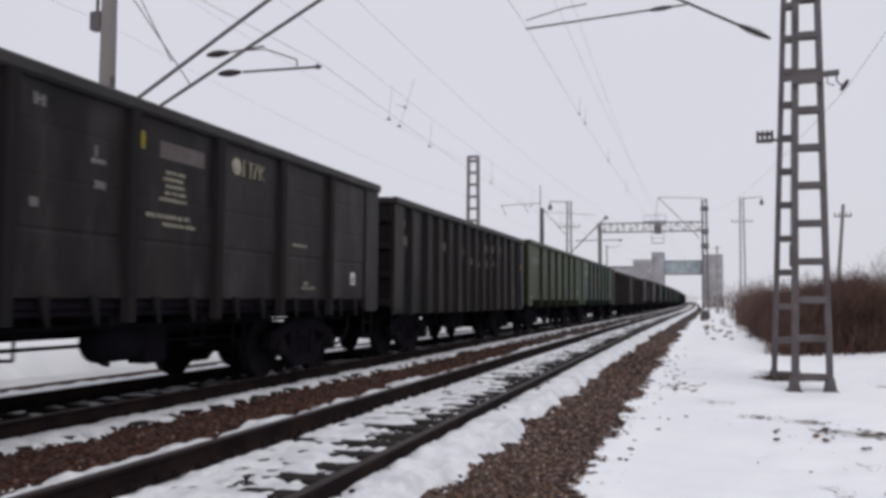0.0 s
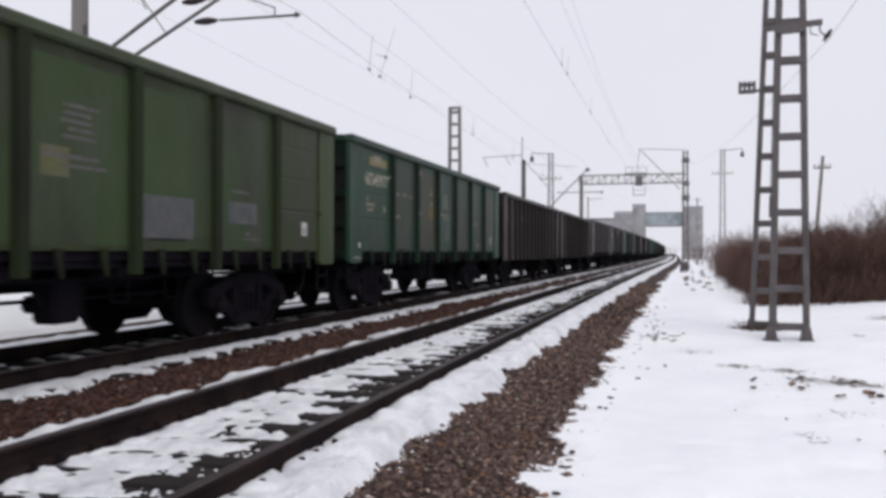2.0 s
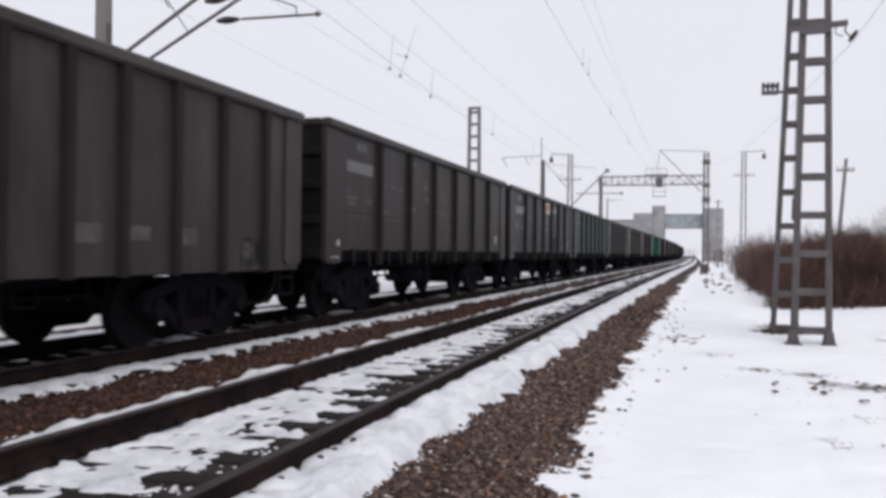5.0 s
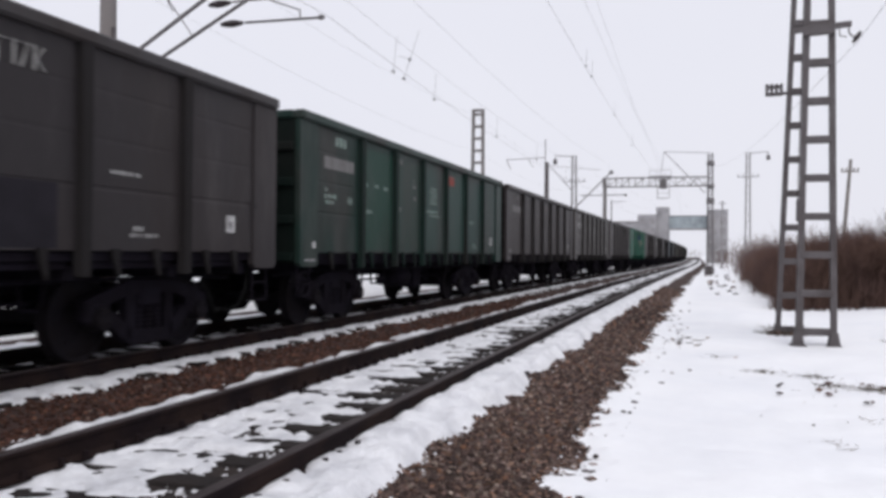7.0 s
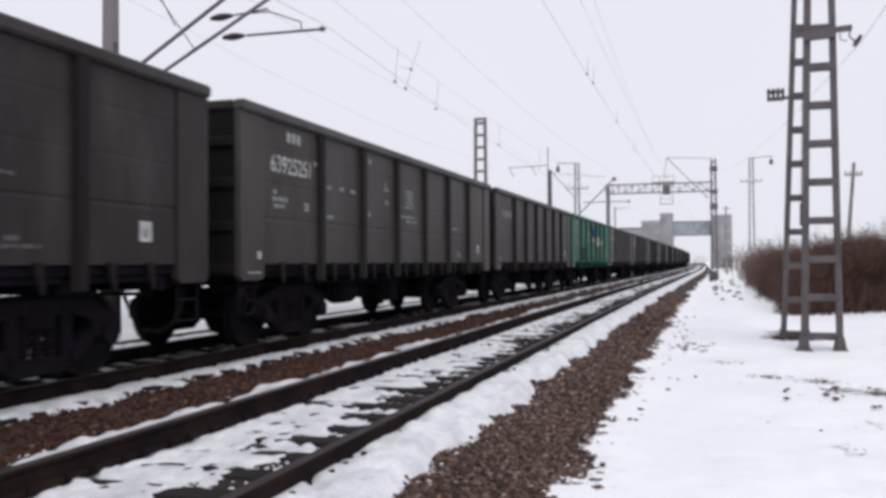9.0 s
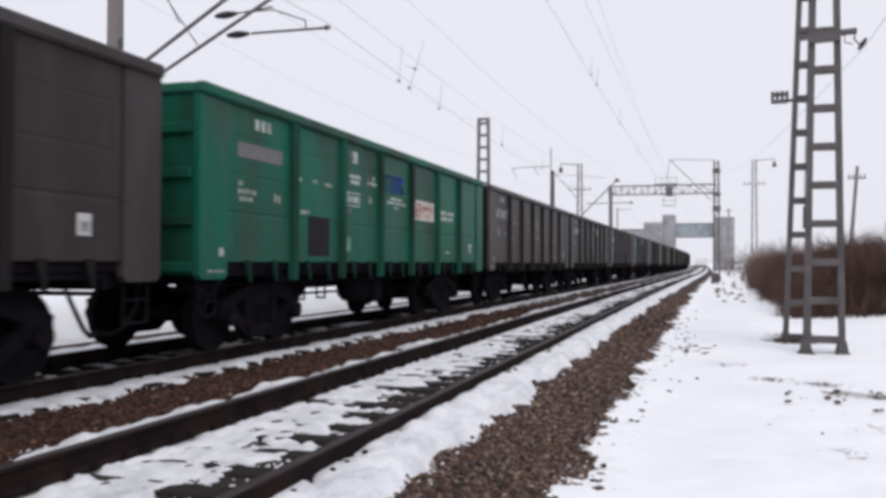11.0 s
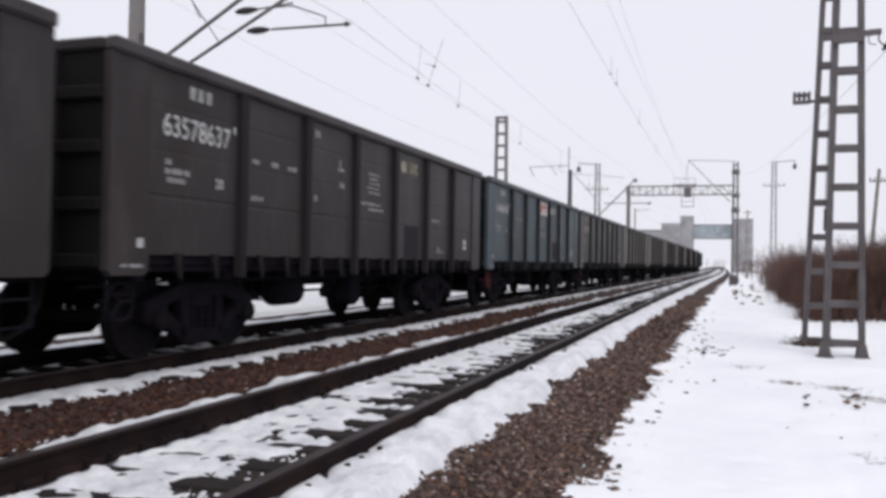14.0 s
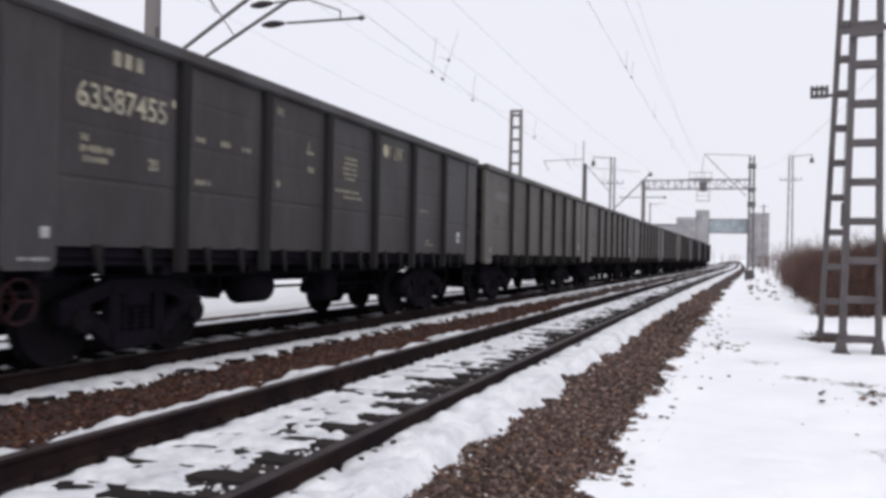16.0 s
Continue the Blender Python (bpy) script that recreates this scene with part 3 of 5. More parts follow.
def make_wagon(ribbed):
    HALF, TOP = (6.42, 3.31) if ribbed else (6.58, 3.41)
    cap = TOP - 0.15
    w = thing("goods_wagon", pose(0, 0, 0), "x", "freight wagon", "freight train")
    for s in (-1, 1):
        if ribbed:
            prof = [(1.43, cap + 0.05), (1.43, 0.92), (1.48, 0.92), (1.48, cap + 0.05)]
        else:
            prof = [(1.43, cap + 0.05), (1.43, FLOOR), (1.49, FLOOR)]
            for z in (1.86, 2.36, 2.86):
                dip = 1.482 if z < 2 else 1.4865
                prof += [(1.49, z - 0.03), (dip, z - 0.012), (dip, z + 0.012), (1.49, z + 0.03)]
            prof += [(1.49, cap + 0.05)]
        bm = bmesh.new()
        prism(bm, [(s * x, z) for x, z in prof], "y", -HALF + 0.03, HALF - 0.03)
        part("side_wall", bm, PAINT, w)
        bm = bmesh.new()
        box(bm, min(s * 1.40, s * 1.575), max(s * 1.40, s * 1.575), -HALF, HALF, cap, TOP, 0.03)
        part("top_rail", bm, PAINT, w)
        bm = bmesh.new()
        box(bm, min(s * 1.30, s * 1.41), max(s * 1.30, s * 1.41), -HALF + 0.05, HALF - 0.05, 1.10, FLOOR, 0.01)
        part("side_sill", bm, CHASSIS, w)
        # pillars, each a pressed post with a foot below the sill
        bm = bmesh.new()
        d, wd = (0.085, 0.08) if ribbed else (0.09, 0.10)
        prism(bm, [(s * 1.48, -wd), (s * (1.48 + d), -wd * 0.75), (s * (1.48 + d), wd * 0.75), (s * 1.48, wd)][::1], "y", 0, 1)
        for v in bm.verts:
            along, z = v.co.z, v.co.y
            foot = 0.90 if ribbed else 0.96
            v.co.y, v.co.z = along * (1.0 if z > 0.5 else 0.8), foot + z * (cap - foot)
        first = part("pillar", bm, SOOT_SHADE, w, at=pose(0, (RIBS if ribbed else PILLARS)[0], 0))
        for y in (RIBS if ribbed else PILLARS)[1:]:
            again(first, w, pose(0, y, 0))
        # corner plates with a rounded foot
        for e in (-1, 1):
            bm = bmesh.new()
            inner, outer = e * (HALF - (0.62 if not ribbed else 0.5)), e * HALF
            prism(bm, [(inner, cap), (inner, 1.06), (inner + e * 0.06, 1.0), (outer - e * 0.06, 1.0), (outer, 1.06), (outer, cap)], "x", s * 1.43, s * 1.515)
            part("corner_plate", bm, PAINT, w)
            bm = bmesh.new()
            y0 = e * (HALF - 0.3)
            pipe(bm, [(s * 1.42, y0 - 0.2, 1.05), (s * 1.42, y0 - 0.2, 0.55), (s * 1.42, y0 + 0.2, 0.55), (s * 1.42, y0 + 0.2, 1.05)], 0.016)
            pipe(bm, [(s * 1.42, y0 - 0.2, 0.8), (s * 1.42, y0 + 0.2, 0.8)], 0.016)
            part("step", bm, CHASSIS, w)
        # hatch brackets under the sill, the sill's shade put into their colour
        bm = bmesh.new()
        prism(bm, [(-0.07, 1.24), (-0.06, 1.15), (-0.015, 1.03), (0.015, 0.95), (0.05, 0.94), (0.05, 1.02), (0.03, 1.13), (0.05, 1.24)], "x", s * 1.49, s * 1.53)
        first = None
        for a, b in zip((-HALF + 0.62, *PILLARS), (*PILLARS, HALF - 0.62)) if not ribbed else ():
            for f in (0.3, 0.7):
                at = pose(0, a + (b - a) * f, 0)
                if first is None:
                    first = part("hatch_bracket", bm, SOOT_SHADE, w, at=at)
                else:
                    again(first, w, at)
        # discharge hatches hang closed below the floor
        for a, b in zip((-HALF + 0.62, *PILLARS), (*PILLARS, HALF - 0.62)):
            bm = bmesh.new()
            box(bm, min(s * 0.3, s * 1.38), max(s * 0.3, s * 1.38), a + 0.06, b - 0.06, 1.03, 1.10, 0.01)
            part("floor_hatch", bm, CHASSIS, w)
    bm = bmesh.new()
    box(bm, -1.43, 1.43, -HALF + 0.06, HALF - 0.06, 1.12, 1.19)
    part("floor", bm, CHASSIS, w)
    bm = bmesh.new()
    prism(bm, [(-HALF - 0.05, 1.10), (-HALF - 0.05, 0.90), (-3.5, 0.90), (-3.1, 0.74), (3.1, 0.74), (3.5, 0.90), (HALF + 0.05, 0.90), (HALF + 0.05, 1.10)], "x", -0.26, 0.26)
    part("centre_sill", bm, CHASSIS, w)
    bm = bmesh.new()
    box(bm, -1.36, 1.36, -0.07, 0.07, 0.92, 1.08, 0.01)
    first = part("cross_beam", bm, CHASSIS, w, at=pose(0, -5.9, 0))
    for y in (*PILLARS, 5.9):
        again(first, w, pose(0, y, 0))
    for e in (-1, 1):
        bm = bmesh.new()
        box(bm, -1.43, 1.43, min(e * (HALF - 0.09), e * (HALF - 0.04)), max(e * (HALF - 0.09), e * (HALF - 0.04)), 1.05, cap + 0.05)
        part("end_wall", bm, SOOT_SHADE, w)
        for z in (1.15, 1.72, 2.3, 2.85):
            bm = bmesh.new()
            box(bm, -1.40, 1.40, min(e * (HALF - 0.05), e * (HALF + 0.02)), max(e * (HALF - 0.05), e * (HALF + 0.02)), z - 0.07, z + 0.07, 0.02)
            part("end_rib", bm, SOOT_SHADE, w)
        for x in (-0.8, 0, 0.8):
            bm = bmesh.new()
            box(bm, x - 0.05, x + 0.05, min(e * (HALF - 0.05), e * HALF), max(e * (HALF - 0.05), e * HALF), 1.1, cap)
            part("end_post", bm, SOOT_SHADE, w)
        bm = bmesh.new()
        box(bm, -1.40, 1.40, min(e * (HALF - 0.12), e * (HALF + 0.01)), max(e * (HALF - 0.12), e * (HALF + 0.01)), cap + 0.01, TOP - 0.004, 0.03)
        part("end_top_rail", bm, PAINT, w)
        bm = bmesh.new()
        box(bm, -0.11, 0.11, min(e * 6.4, e * 6.78), max(e * 6.4, e * 6.78), 0.95, 1.15, 0.03)
        box(bm, -0.2, 0.24, min(e * 6.72, e * 6.955), max(e * 6.72, e * 6.955), 0.88, 1.22, 0.06)
        part("coupler", bm, CHASSIS, w)
        bm = bmesh.new()
        pipe(bm, [(0.45, e * 6.3, 0.95), (0.5, e * 6.42, 0.66), (0.48, e * 6.6, 0.42), (0.42, e * 6.78, 0.33), (0.35, e * 6.955, 0.36)], 0.028, 8)
        part("brake_hose", bm, RUBBER, w)
        make_bogie(w, e * 4.325)
    bm = bmesh.new()
    lathe(bm, ((0.02, -0.43), (0.15, -0.40), (0.23, -0.30), (0.23, 0.30), (0.15, 0.40), (0.02, 0.43)), pose(0.72, -0.20, 0.70, 90, 0, 0), 18)
    part("air_reservoir", bm, CHASSIS, w, smooth=True)
    bm = bmesh.new()
    lathe(bm, ((0.02, -0.3), (0.17, -0.28), (0.17, 0.2), (0.08, 0.28), (0.05, 0.5)), pose(0.2, -1.9, 0.72, 90, 0, 0), 18)
    part("brake_cylinder", bm, CHASSIS, w, smooth=True)
    bm = bmesh.new()
    pipe(bm, [(0.9, -6.3, 0.86), (0.9, -5.4, 0.9), (0.95, 5.4, 0.9), (0.9, 6.3, 0.86)], 0.025)
    part("brake_pipe", bm, CHASSIS, w)
    bm = bmesh.new()
    pipe(bm, [(0.6, -3.4, 0.68), (0.6, 3.4, 0.66)], 0.022)
    part("brake_rod", bm, CHASSIS, w)
    for y in (-2.5, -1.7, 1.7, 2.8):
        bm = bmesh.new()
        pipe(bm, [(0.75, y - 0.16, 0.9), (0.75, y - 0.16, 0.60), (0.75, y + 0.16, 0.58), (0.75, y + 0.16, 0.9)], 0.018)
        part("rod_hanger", bm, CHASSIS, w)
    bm = bmesh.new()
    box(bm, 0.62, 0.95, 0.34, 0.78, 0.42, 0.95, 0.05)
    tube(bm, (0.62, 0.56, 0.62), (0.4, 0.56, 0.62), 0.1, n=12)
    pipe(bm, [(0.8, 0.2, 0.78), (0.8, 0.34, 0.62)], 0.03)
    part("distributor_valve", bm, CHASSIS, w)
    if not ribbed:
        bm = bmesh.new()
        pts = [(1.47, -6.33 + 0.2 * math.cos(2 * math.pi * i / 14), 0.73 + 0.2 * math.sin(2 * math.pi * i / 14)) for i in range(15)]
        pipe(bm, pts, 0.013)
        for i in (0, 5, 9):
            tube(bm, (1.47, -6.33, 0.73), pts[i], 0.013, n=6)
        tube(bm, (1.2, -6.33, 0.73), (1.49, -6.33, 0.73), 0.02, n=8)
        part("hand_brake_wheel", bm, CHASSIS, w)
    return w


SIDE = Matrix(((0, 0, 1, 0), (1, 0, 0, 0), (0, 1, 0, 0), (0, 0, 0, 1)))
WHITE, CREAM, DIM = (0.42, 0.42, 0.42), (0.37, 0.345, 0.265), (0.15, 0.147, 0.147)


def lettering(w, text, y, z, size, color, name="number"):
    cu = bpy.data.curves.new("text", "FONT")
    cu.body, cu.size, cu.extrude, cu.offset = text, size, 0.001, 0.004
    tmp = bpy.data.objects.new("text", cu)
    me = bpy.data.meshes.new_from_object(tmp)
    bpy.data.objects.remove(tmp)
    me.materials.clear()
    me.materials.append(MARK)
    o = new(name, me)
    o.parent, o.color = w, (*color, 1)
    o.matrix_basis = Matrix.Translation((1.494, y, z)) @ SIDE @ Matrix.Diagonal((0.95, 1, 1, 1))
    return tagged(o, "stencilled wagon number")


def bars(w, spots, color, name="stencil_mark", x=1.4935, mat=None):
    """Painted bars on the side: centre y, centre z, width, height."""
    for y, z, a, b in spots:
        bm = bmesh.new()
        box(bm, x - 0.002, x + 0.002, y - a / 2, y + a / 2, z - b / 2, z + b / 2)
        o = part(name, bm, mat or MARK, w)
        o.color = (*color, 1)


def words(w, y, z, width, height, color, name="stencil_line", x=1.4935):
    """A line of writing too small to read: one bar with a broken outline."""
    rng = random.Random(int(y * 131 + z * 977 + width * 57))
    over, under = [], []
    a, end = y - width / 2, y + width / 2
    while a < end - 0.02:
        b = min(end, a + rng.uniform(0.03, 0.075))
        up, down = rng.uniform(0.36, 0.5) * height, rng.uniform(0.36, 0.5) * height
        over += [(a, z + up), (b, z + up)]
        under += [(a, z - down), (b, z - down)]
        c = min(end, b + (rng.uniform(0.012, 0.022) if rng.random() < 0.8 else 0.05))
        if c < end - 0.02:
            over += [(b, z + 0.08 * height), (c, z + 0.08 * height)]
            under += [(b, z - 0.08 * height), (c, z - 0.08 * height)]
        a = c
    part(name, prism(bmesh.new(), over + under[::-1], "x", x - 0.002, x + 0.002), MARK, w).color = (*color, 1)


def emblem(w, y, z, size, color):
    """The owner's mark: a disc and three block shapes, not lettered."""
    s = size
    if s < 0.35:
        bm = bmesh.new()
        bmesh.ops.create_cone(bm, cap_ends=True, segments=16, radius1=s * 0.42, radius2=s * 0.42, depth=0.004, matrix=Matrix.Translation((1.4935, y, z)) @ SIDE)
        part("emblem_disc", bm, MARK, w).color = (*color, 1)
    u = lambda v: y + s * v
    shapes = (
        ((0.60, -0.42, 0.60, 0.42), (0.52, 0.36, 1.05, 0.36)),
        ((1.30, -0.42, 1.30, 0.42), (1.22, 0.36, 1.98, 0.36), (1.62, -0.42, 1.90, 0.42)),
        ((2.20, -0.42, 2.20, 0.42), (2.25, -0.02, 2.62, 0.40), (2.25, 0.02, 2.66, -0.40)),
    )
    for strokes in shapes:
        bm = bmesh.new()
        for i, (a, b, c, d) in enumerate(strokes):
            bar(bm, (1.4935 + 0.0004 * i, u(a), z + s * b), (1.4935 + 0.0004 * i, u(c), z + s * d), s * 0.17, 0.004)
        part("emblem_block", bm, MARK, w).color = (*color, 1)


def letter_wagon(w, k, number, color, logo, plaque, patch):
    rng = random.Random(100 + k)
    if k > 22:
        bars(w, [(-5.1, 2.70, 1.2, 0.2)], DIM)
        return
    if number:
        lettering(w, number, -5.74, 2.54, 0.345, color)
        lettering(w, "20", -4.72, 2.03, 0.17, tuple(c * 0.8 for c in color), "load_figure")
        words(w, -4.33, 2.78, 0.05, 0.09, color, "check_figure")
    else:
        bars(w, [(-5.1, 2.70, 1.2, 0.2)], DIM)
    pale, half = tuple(c * 0.8 for c in color), tuple(c * 0.6 for c in color)
    bars(w, [(-5.21 + 0.16 * i, 3.08, 0.10, 0.15) for i in range(3)], pale, "owner_letter")
    for y, z, a, b in ((-5.60, 2.25, 0.14, 0.08), (-5.45, 2.15, 0.46, 0.08), (-5.48, 2.05, 0.32, 0.07)):
        words(w, y, z, a, b, half, "stencil_mark")
    if not number:
        words(w, -4.65, 2.12, 0.18, 0.14, half, "stencil_mark")
    j = rng.uniform(-0.08, 0.08)
    for y, z, a, b in ((-3.87 + j, 2.46, 0.16, 0.07), (-3.38 + j, 2.47, 0.18, 0.08), (-2.90 + j, 2.46, 0.24, 0.07), (-3.78, 1.98, 0.28, 0.08)):
        words(w, y, z, a, b, half, "stencil_mark")
    for y, z, a, b in ((-2.1, 3.08, 0.14, 0.12), (-1.28, 2.72, 0.10, 0.12), (-1.25, 2.62, 0.26, 0.06), (-1.24, 2.38, 0.16, 0.10), (-2.12, 2.11, 0.12, 0.10)):
        words(w, y, z, a, b, half if number else DIM, "stencil_mark")
    if k == 13:
        fresh = (0.42, 0.48, 0.45)
        bars(w, [(-1.9, 3.03, 0.2, 0.2)], fresh, "white_panel")
        bars(w, [(-2.2, 1.53, 0.24, 0.24)], (0.12, 0.28, 0.22), "faded_panel")
        for y, z, a, b in ((-1.91, 2.70, 0.46, 0.08), (-1.89, 2.60, 0.40, 0.08), (-1.08, 2.74, 0.14, 0.07), (-1.14, 2.64, 0.40, 0.07), (-1.2, 2.33, 0.16, 0.12), (0.08, 2.45, 0.62, 0.06), (0.12, 2.37, 1.0, 0.06), (0.10, 2.28, 0.18, 0.06), (3.4, 2.36, 1.1, 0.10), (3.4, 2.23, 1.0, 0.10), (3.5, 1.45, 0.3, 0.05)):
            words(w, y, z, a, b, fresh)
        bars(w, [(-1.97, 2.41, 0.56, 0.025), (-1.97, 2.19, 0.50, 0.025), (-2.23, 2.31, 0.03, 0.18), (-1.71, 2.29, 0.03, 0.18)], fresh, "frame_bar")
        words(w, -1.97, 2.30, 0.42, 0.13, fresh)
    else:
        for i in range(5):
            words(w, 0.05 + rng.uniform(-0.04, 0.04), 2.36 + 0.08 * i, 0.34 + rng.uniform(0, 0.2), 0.05, half, "stencil_block")
        words(w, -0.05, 2.16, 0.85, 0.06, half)
        words(w, 0.15, 2.07, 0.65, 0.05, half)
        words(w, 3.35, 2.04, 0.55, 0.05, half)
        words(w, 3.55, 1.46, 0.2, 0.06, half)
        words(w, 3.65, 1.39, 0.5, 0.05, half)
    words(w, -6.22, 1.10, 0.34, 0.04, (0.3, 0.3, 0.31), "foot_stencil", 1.5165)
    bars(w, [(5.4, 1.58, 0.2, 0.22)], (0.5, 0.5, 0.5), "white_square")
    bars(w, [(5.4, 1.56, 0.1, 0.1)], (0.25, 0.25, 0.26), "square_print", 1.4965)
    bars(w, [(-6.1, 1.34, 0.10, 0.10)], (0.42, 0.42, 0.42), "lamp_mark", 1.518)
    bars(w, [(5.98, 1.85, 0.07, 0.07)], (0.01, 0.01, 0.01), "lock_hole", 1.518)
    if logo:
        emblem(w, *((-0.62, 2.73, 0.40) if k == 13 else (1.42, 2.98, 0.27)), logo)
    if plaque:
        bars(w, [(plaque[0], plaque[1], 1.30, 0.42)], (0.56, 0.50, 0.46), "notice_plate", 1.4955)
        bm = bmesh.new()
        y, z = plaque[0] - 0.38, plaque[1]
        spin = [(math.cos(2 * math.pi * i / 20), math.sin(2 * math.pi * i / 20)) for i in range(21)]
        for (a, b), (c, d) in zip(spin, spin[1:]):
            bar(bm, (1.499, y + 0.15 * a, z + 0.15 * b), (1.499, y + 0.15 * c, z + 0.15 * d), 0.045, 0.004)
        bar(bm, (1.499, y - 0.05, z - 0.04), (1.499, y + 0.06, z + 0.05), 0.09, 0.004)
        part("notice_ring", bm, MARK, w).color = (0.42, 0.17, 0.13, 1)
        words(w, plaque[0] + 0.20, plaque[1] + 0.06, 0.62, 0.11, (0.42, 0.16, 0.15), "notice_print", 1.499)
        words(w, plaque[0] + 0.20, plaque[1] - 0.09, 0.46, 0.05, (0.45, 0.30, 0.28), "notice_print", 1.499)
    if patch:
        bm = bmesh.new()
        box(bm, 1.4895, 1.4925, patch[0] - 0.38, patch[0] + 0.38, patch[1] - 0.31, patch[1] + 0.31)
        part("repainted_patch", bm, PATCH, w)


# number of the wagon: kind, paint, lettering
GREY = (0.046, 0.039, 0.0405)
WAGONS = {
    1: (0, (0.036, 0.031, 0.033), "", CREAM, CREAM, None, None),
    2: (1, (0.046, 0.041, 0.042)), 3: (0, (0.052, 0.076, 0.030), "", DIM, None, None, (1.6, 1.65)),
    4: (0, (0.024, 0.072, 0.044), "60545977", CREAM, None, None, (-3.6, 1.55)),
    5: (1, (0.054, 0.046, 0.045)), 6: (1, (0.062, 0.054, 0.052)), 7: (0, (0.045, 0.038, 0.038), "", DIM, None, None, None),
    8: (0, (0.048, 0.043, 0.046), "63034300", WHITE, WHITE, (0.08, 2.98), (1.95, 1.55)),
    9: (0, (0.020, 0.052, 0.043), "", (0.30, 0.40, 0.36), None, None, None), 10: (0, GREY, "", DIM, None, None, None),
    11: (0, (0.060, 0.055, 0.053), "63925251", WHITE, None, None, None), 12: (0, GREY, "", DIM, DIM, None, None),
    13: (0, (0.010, 0.135, 0.084), "", (0.5, 0.56, 0.52), (0.02, 0.06, 0.35), (1.78, 2.32), (-3.3, 1.62)),
    14: (0, (0.064, 0.056, 0.057), "62724025", WHITE, None, None, None), 15: (0, (0.056, 0.050, 0.051), "63089007", WHITE, None, None, None),
    16: (0, (0.052, 0.046, 0.049), "63578637", WHITE, CREAM, None, (1.9, 1.55)),
    17: (0, (0.046, 0.060, 0.070), "64486467", WHITE, WHITE, (0.08, 2.98), (2.05, 1.6)),
    18: (0, (0.058, 0.055, 0.058), "63587455", CREAM, CREAM, None, None), 19: (0, (0.066, 0.062, 0.056), "", DIM, None, None, None),
    20: (0, (0.064, 0.058, 0.054), "", DIM, None, None, None), 21: (0, (0.060, 0.055, 0.052), "", DIM, None, None, None),
    22: (0, (0.062, 0.056, 0.054), "", DIM, None, None, None), 23: (0, (0.066, 0.062, 0.054), "", DIM, None, None, None),
}
LAST, PITCH = 26, 13.92
# seconds, metres run by the train
RUN = [
    (0, 5.51), (0.5, 12.12), (1, 20.26), (1.5, 27.28), (2, 34.57), (2.5, 41.81), (3, 49.51), (3.5, 56.04), (4, 63.74),
    (6.5, 99.92), (7, 107.14), (7.5, 115.04), (8, 121.83), (8.5, 129.12), (9, 136.79), (11.5, 172.84), (12, 180.12), (12.5, 187.41),
    (13, 194.58), (13.5, 202.07), (14, 209.28), (14.5, 216.50), (15, 223.87), (15.5, 231.68), (16, 238.62)]


def run_at(t):
    return float(np.interp(t, [r[0] for r in RUN], [r[1] for r in RUN]))


def wagon_pose(k, t):
    y = PITCH * k - run_at(t)
    return pose(FAR_X + float(bend(y)), y, 0, 0, 0, swing(y))


# further painted patches: centre y, centre z, width, height, colour
PATCHES = {
    1: [(-0.6, 2.98, 0.14, 0.2, (0.22, 0.18, 0.02)), (0.2, 2.93, 0.9, 0.2, (0.09, 0.075, 0.075))],
    3: [(-1.72, 2.2, 1.5, 1.85, (0.0414, 0.0621, 0.0281)), (1.72, 2.25, 1.5, 1.7, (0.0386, 0.0644, 0.0265)), (0.0, 2.2, 1.5, 1.85, (0.0377, 0.0609, 0.0257)), (3.44, 2.2, 1.5, 1.85, (0.035, 0.0575, 0.0242)), (-3.44, 2.2, 1.5, 1.85, (0.0405, 0.0575, 0.0289)), (1.6, 1.62, 1.1, 0.5, (0.075, 0.08, 0.085)), (3.4, 1.75, 0.8, 0.3, (0.07, 0.078, 0.078)), (-5.0, 3.0, 0.8, 0.16, (0.16, 0.15, 0.07)), (-5.45, 2.68, 0.6, 0.22, (0.24, 0.22, 0.15)), (-0.3, 2.1, 0.4, 0.3, (0.1, 0.1, 0.05))],
    4: [(-3.44, 2.2, 1.5, 1.85, (0.0288, 0.043, 0.0281)), (-1.72, 2.2, 1.5, 1.85, (0.0384, 0.042, 0.025)), (1.72, 2.2, 1.5, 1.85, (0.0288, 0.048, 0.0343)), (5.3, 2.2, 1.2, 1.85, (0.0304, 0.05, 0.0312)), (-5.0, 3.02, 1.0, 0.17, (0.2, 0.17, 0.07)), (-1.3, 2.15, 0.4, 0.25, (0.13, 0.09, 0.03)), (0.2, 1.75, 0.4, 0.5, (0.075, 0.09, 0.09))],
    9: [(1.72, 2.2, 1.5, 1.85, (0.0149, 0.0377, 0.0312)), (3.44, 2.2, 1.5, 1.85, (0.0127, 0.0331, 0.0281)), (0.0, 2.2, 1.5, 1.85, (0.0154, 0.0396, 0.0328)), (-1.72, 2.2, 1.5, 1.85, (0.0121, 0.0377, 0.0289)), (-3.44, 2.2, 1.5, 1.85, (0.0077, 0.035, 0.0242)), (1.35, 2.98, 0.65, 0.22, (0.22, 0.05, 0.04))],
    10: [(0.1, 2.98, 0.7, 0.16, (0.10, 0.09, 0.09))],
    15: [(-0.62, 3.0, 0.22, 0.17, (0.28, 0.20, 0.03)), (-0.25, 2.98, 0.4, 0.17, (0.12, 0.08, 0.05)), (0.4, 2.94, 0.75, 0.19, (0.16, 0.17, 0.15)), (1.6, 2.84, 1.05, 0.30, (0.36, 0.33, 0.31))],
}


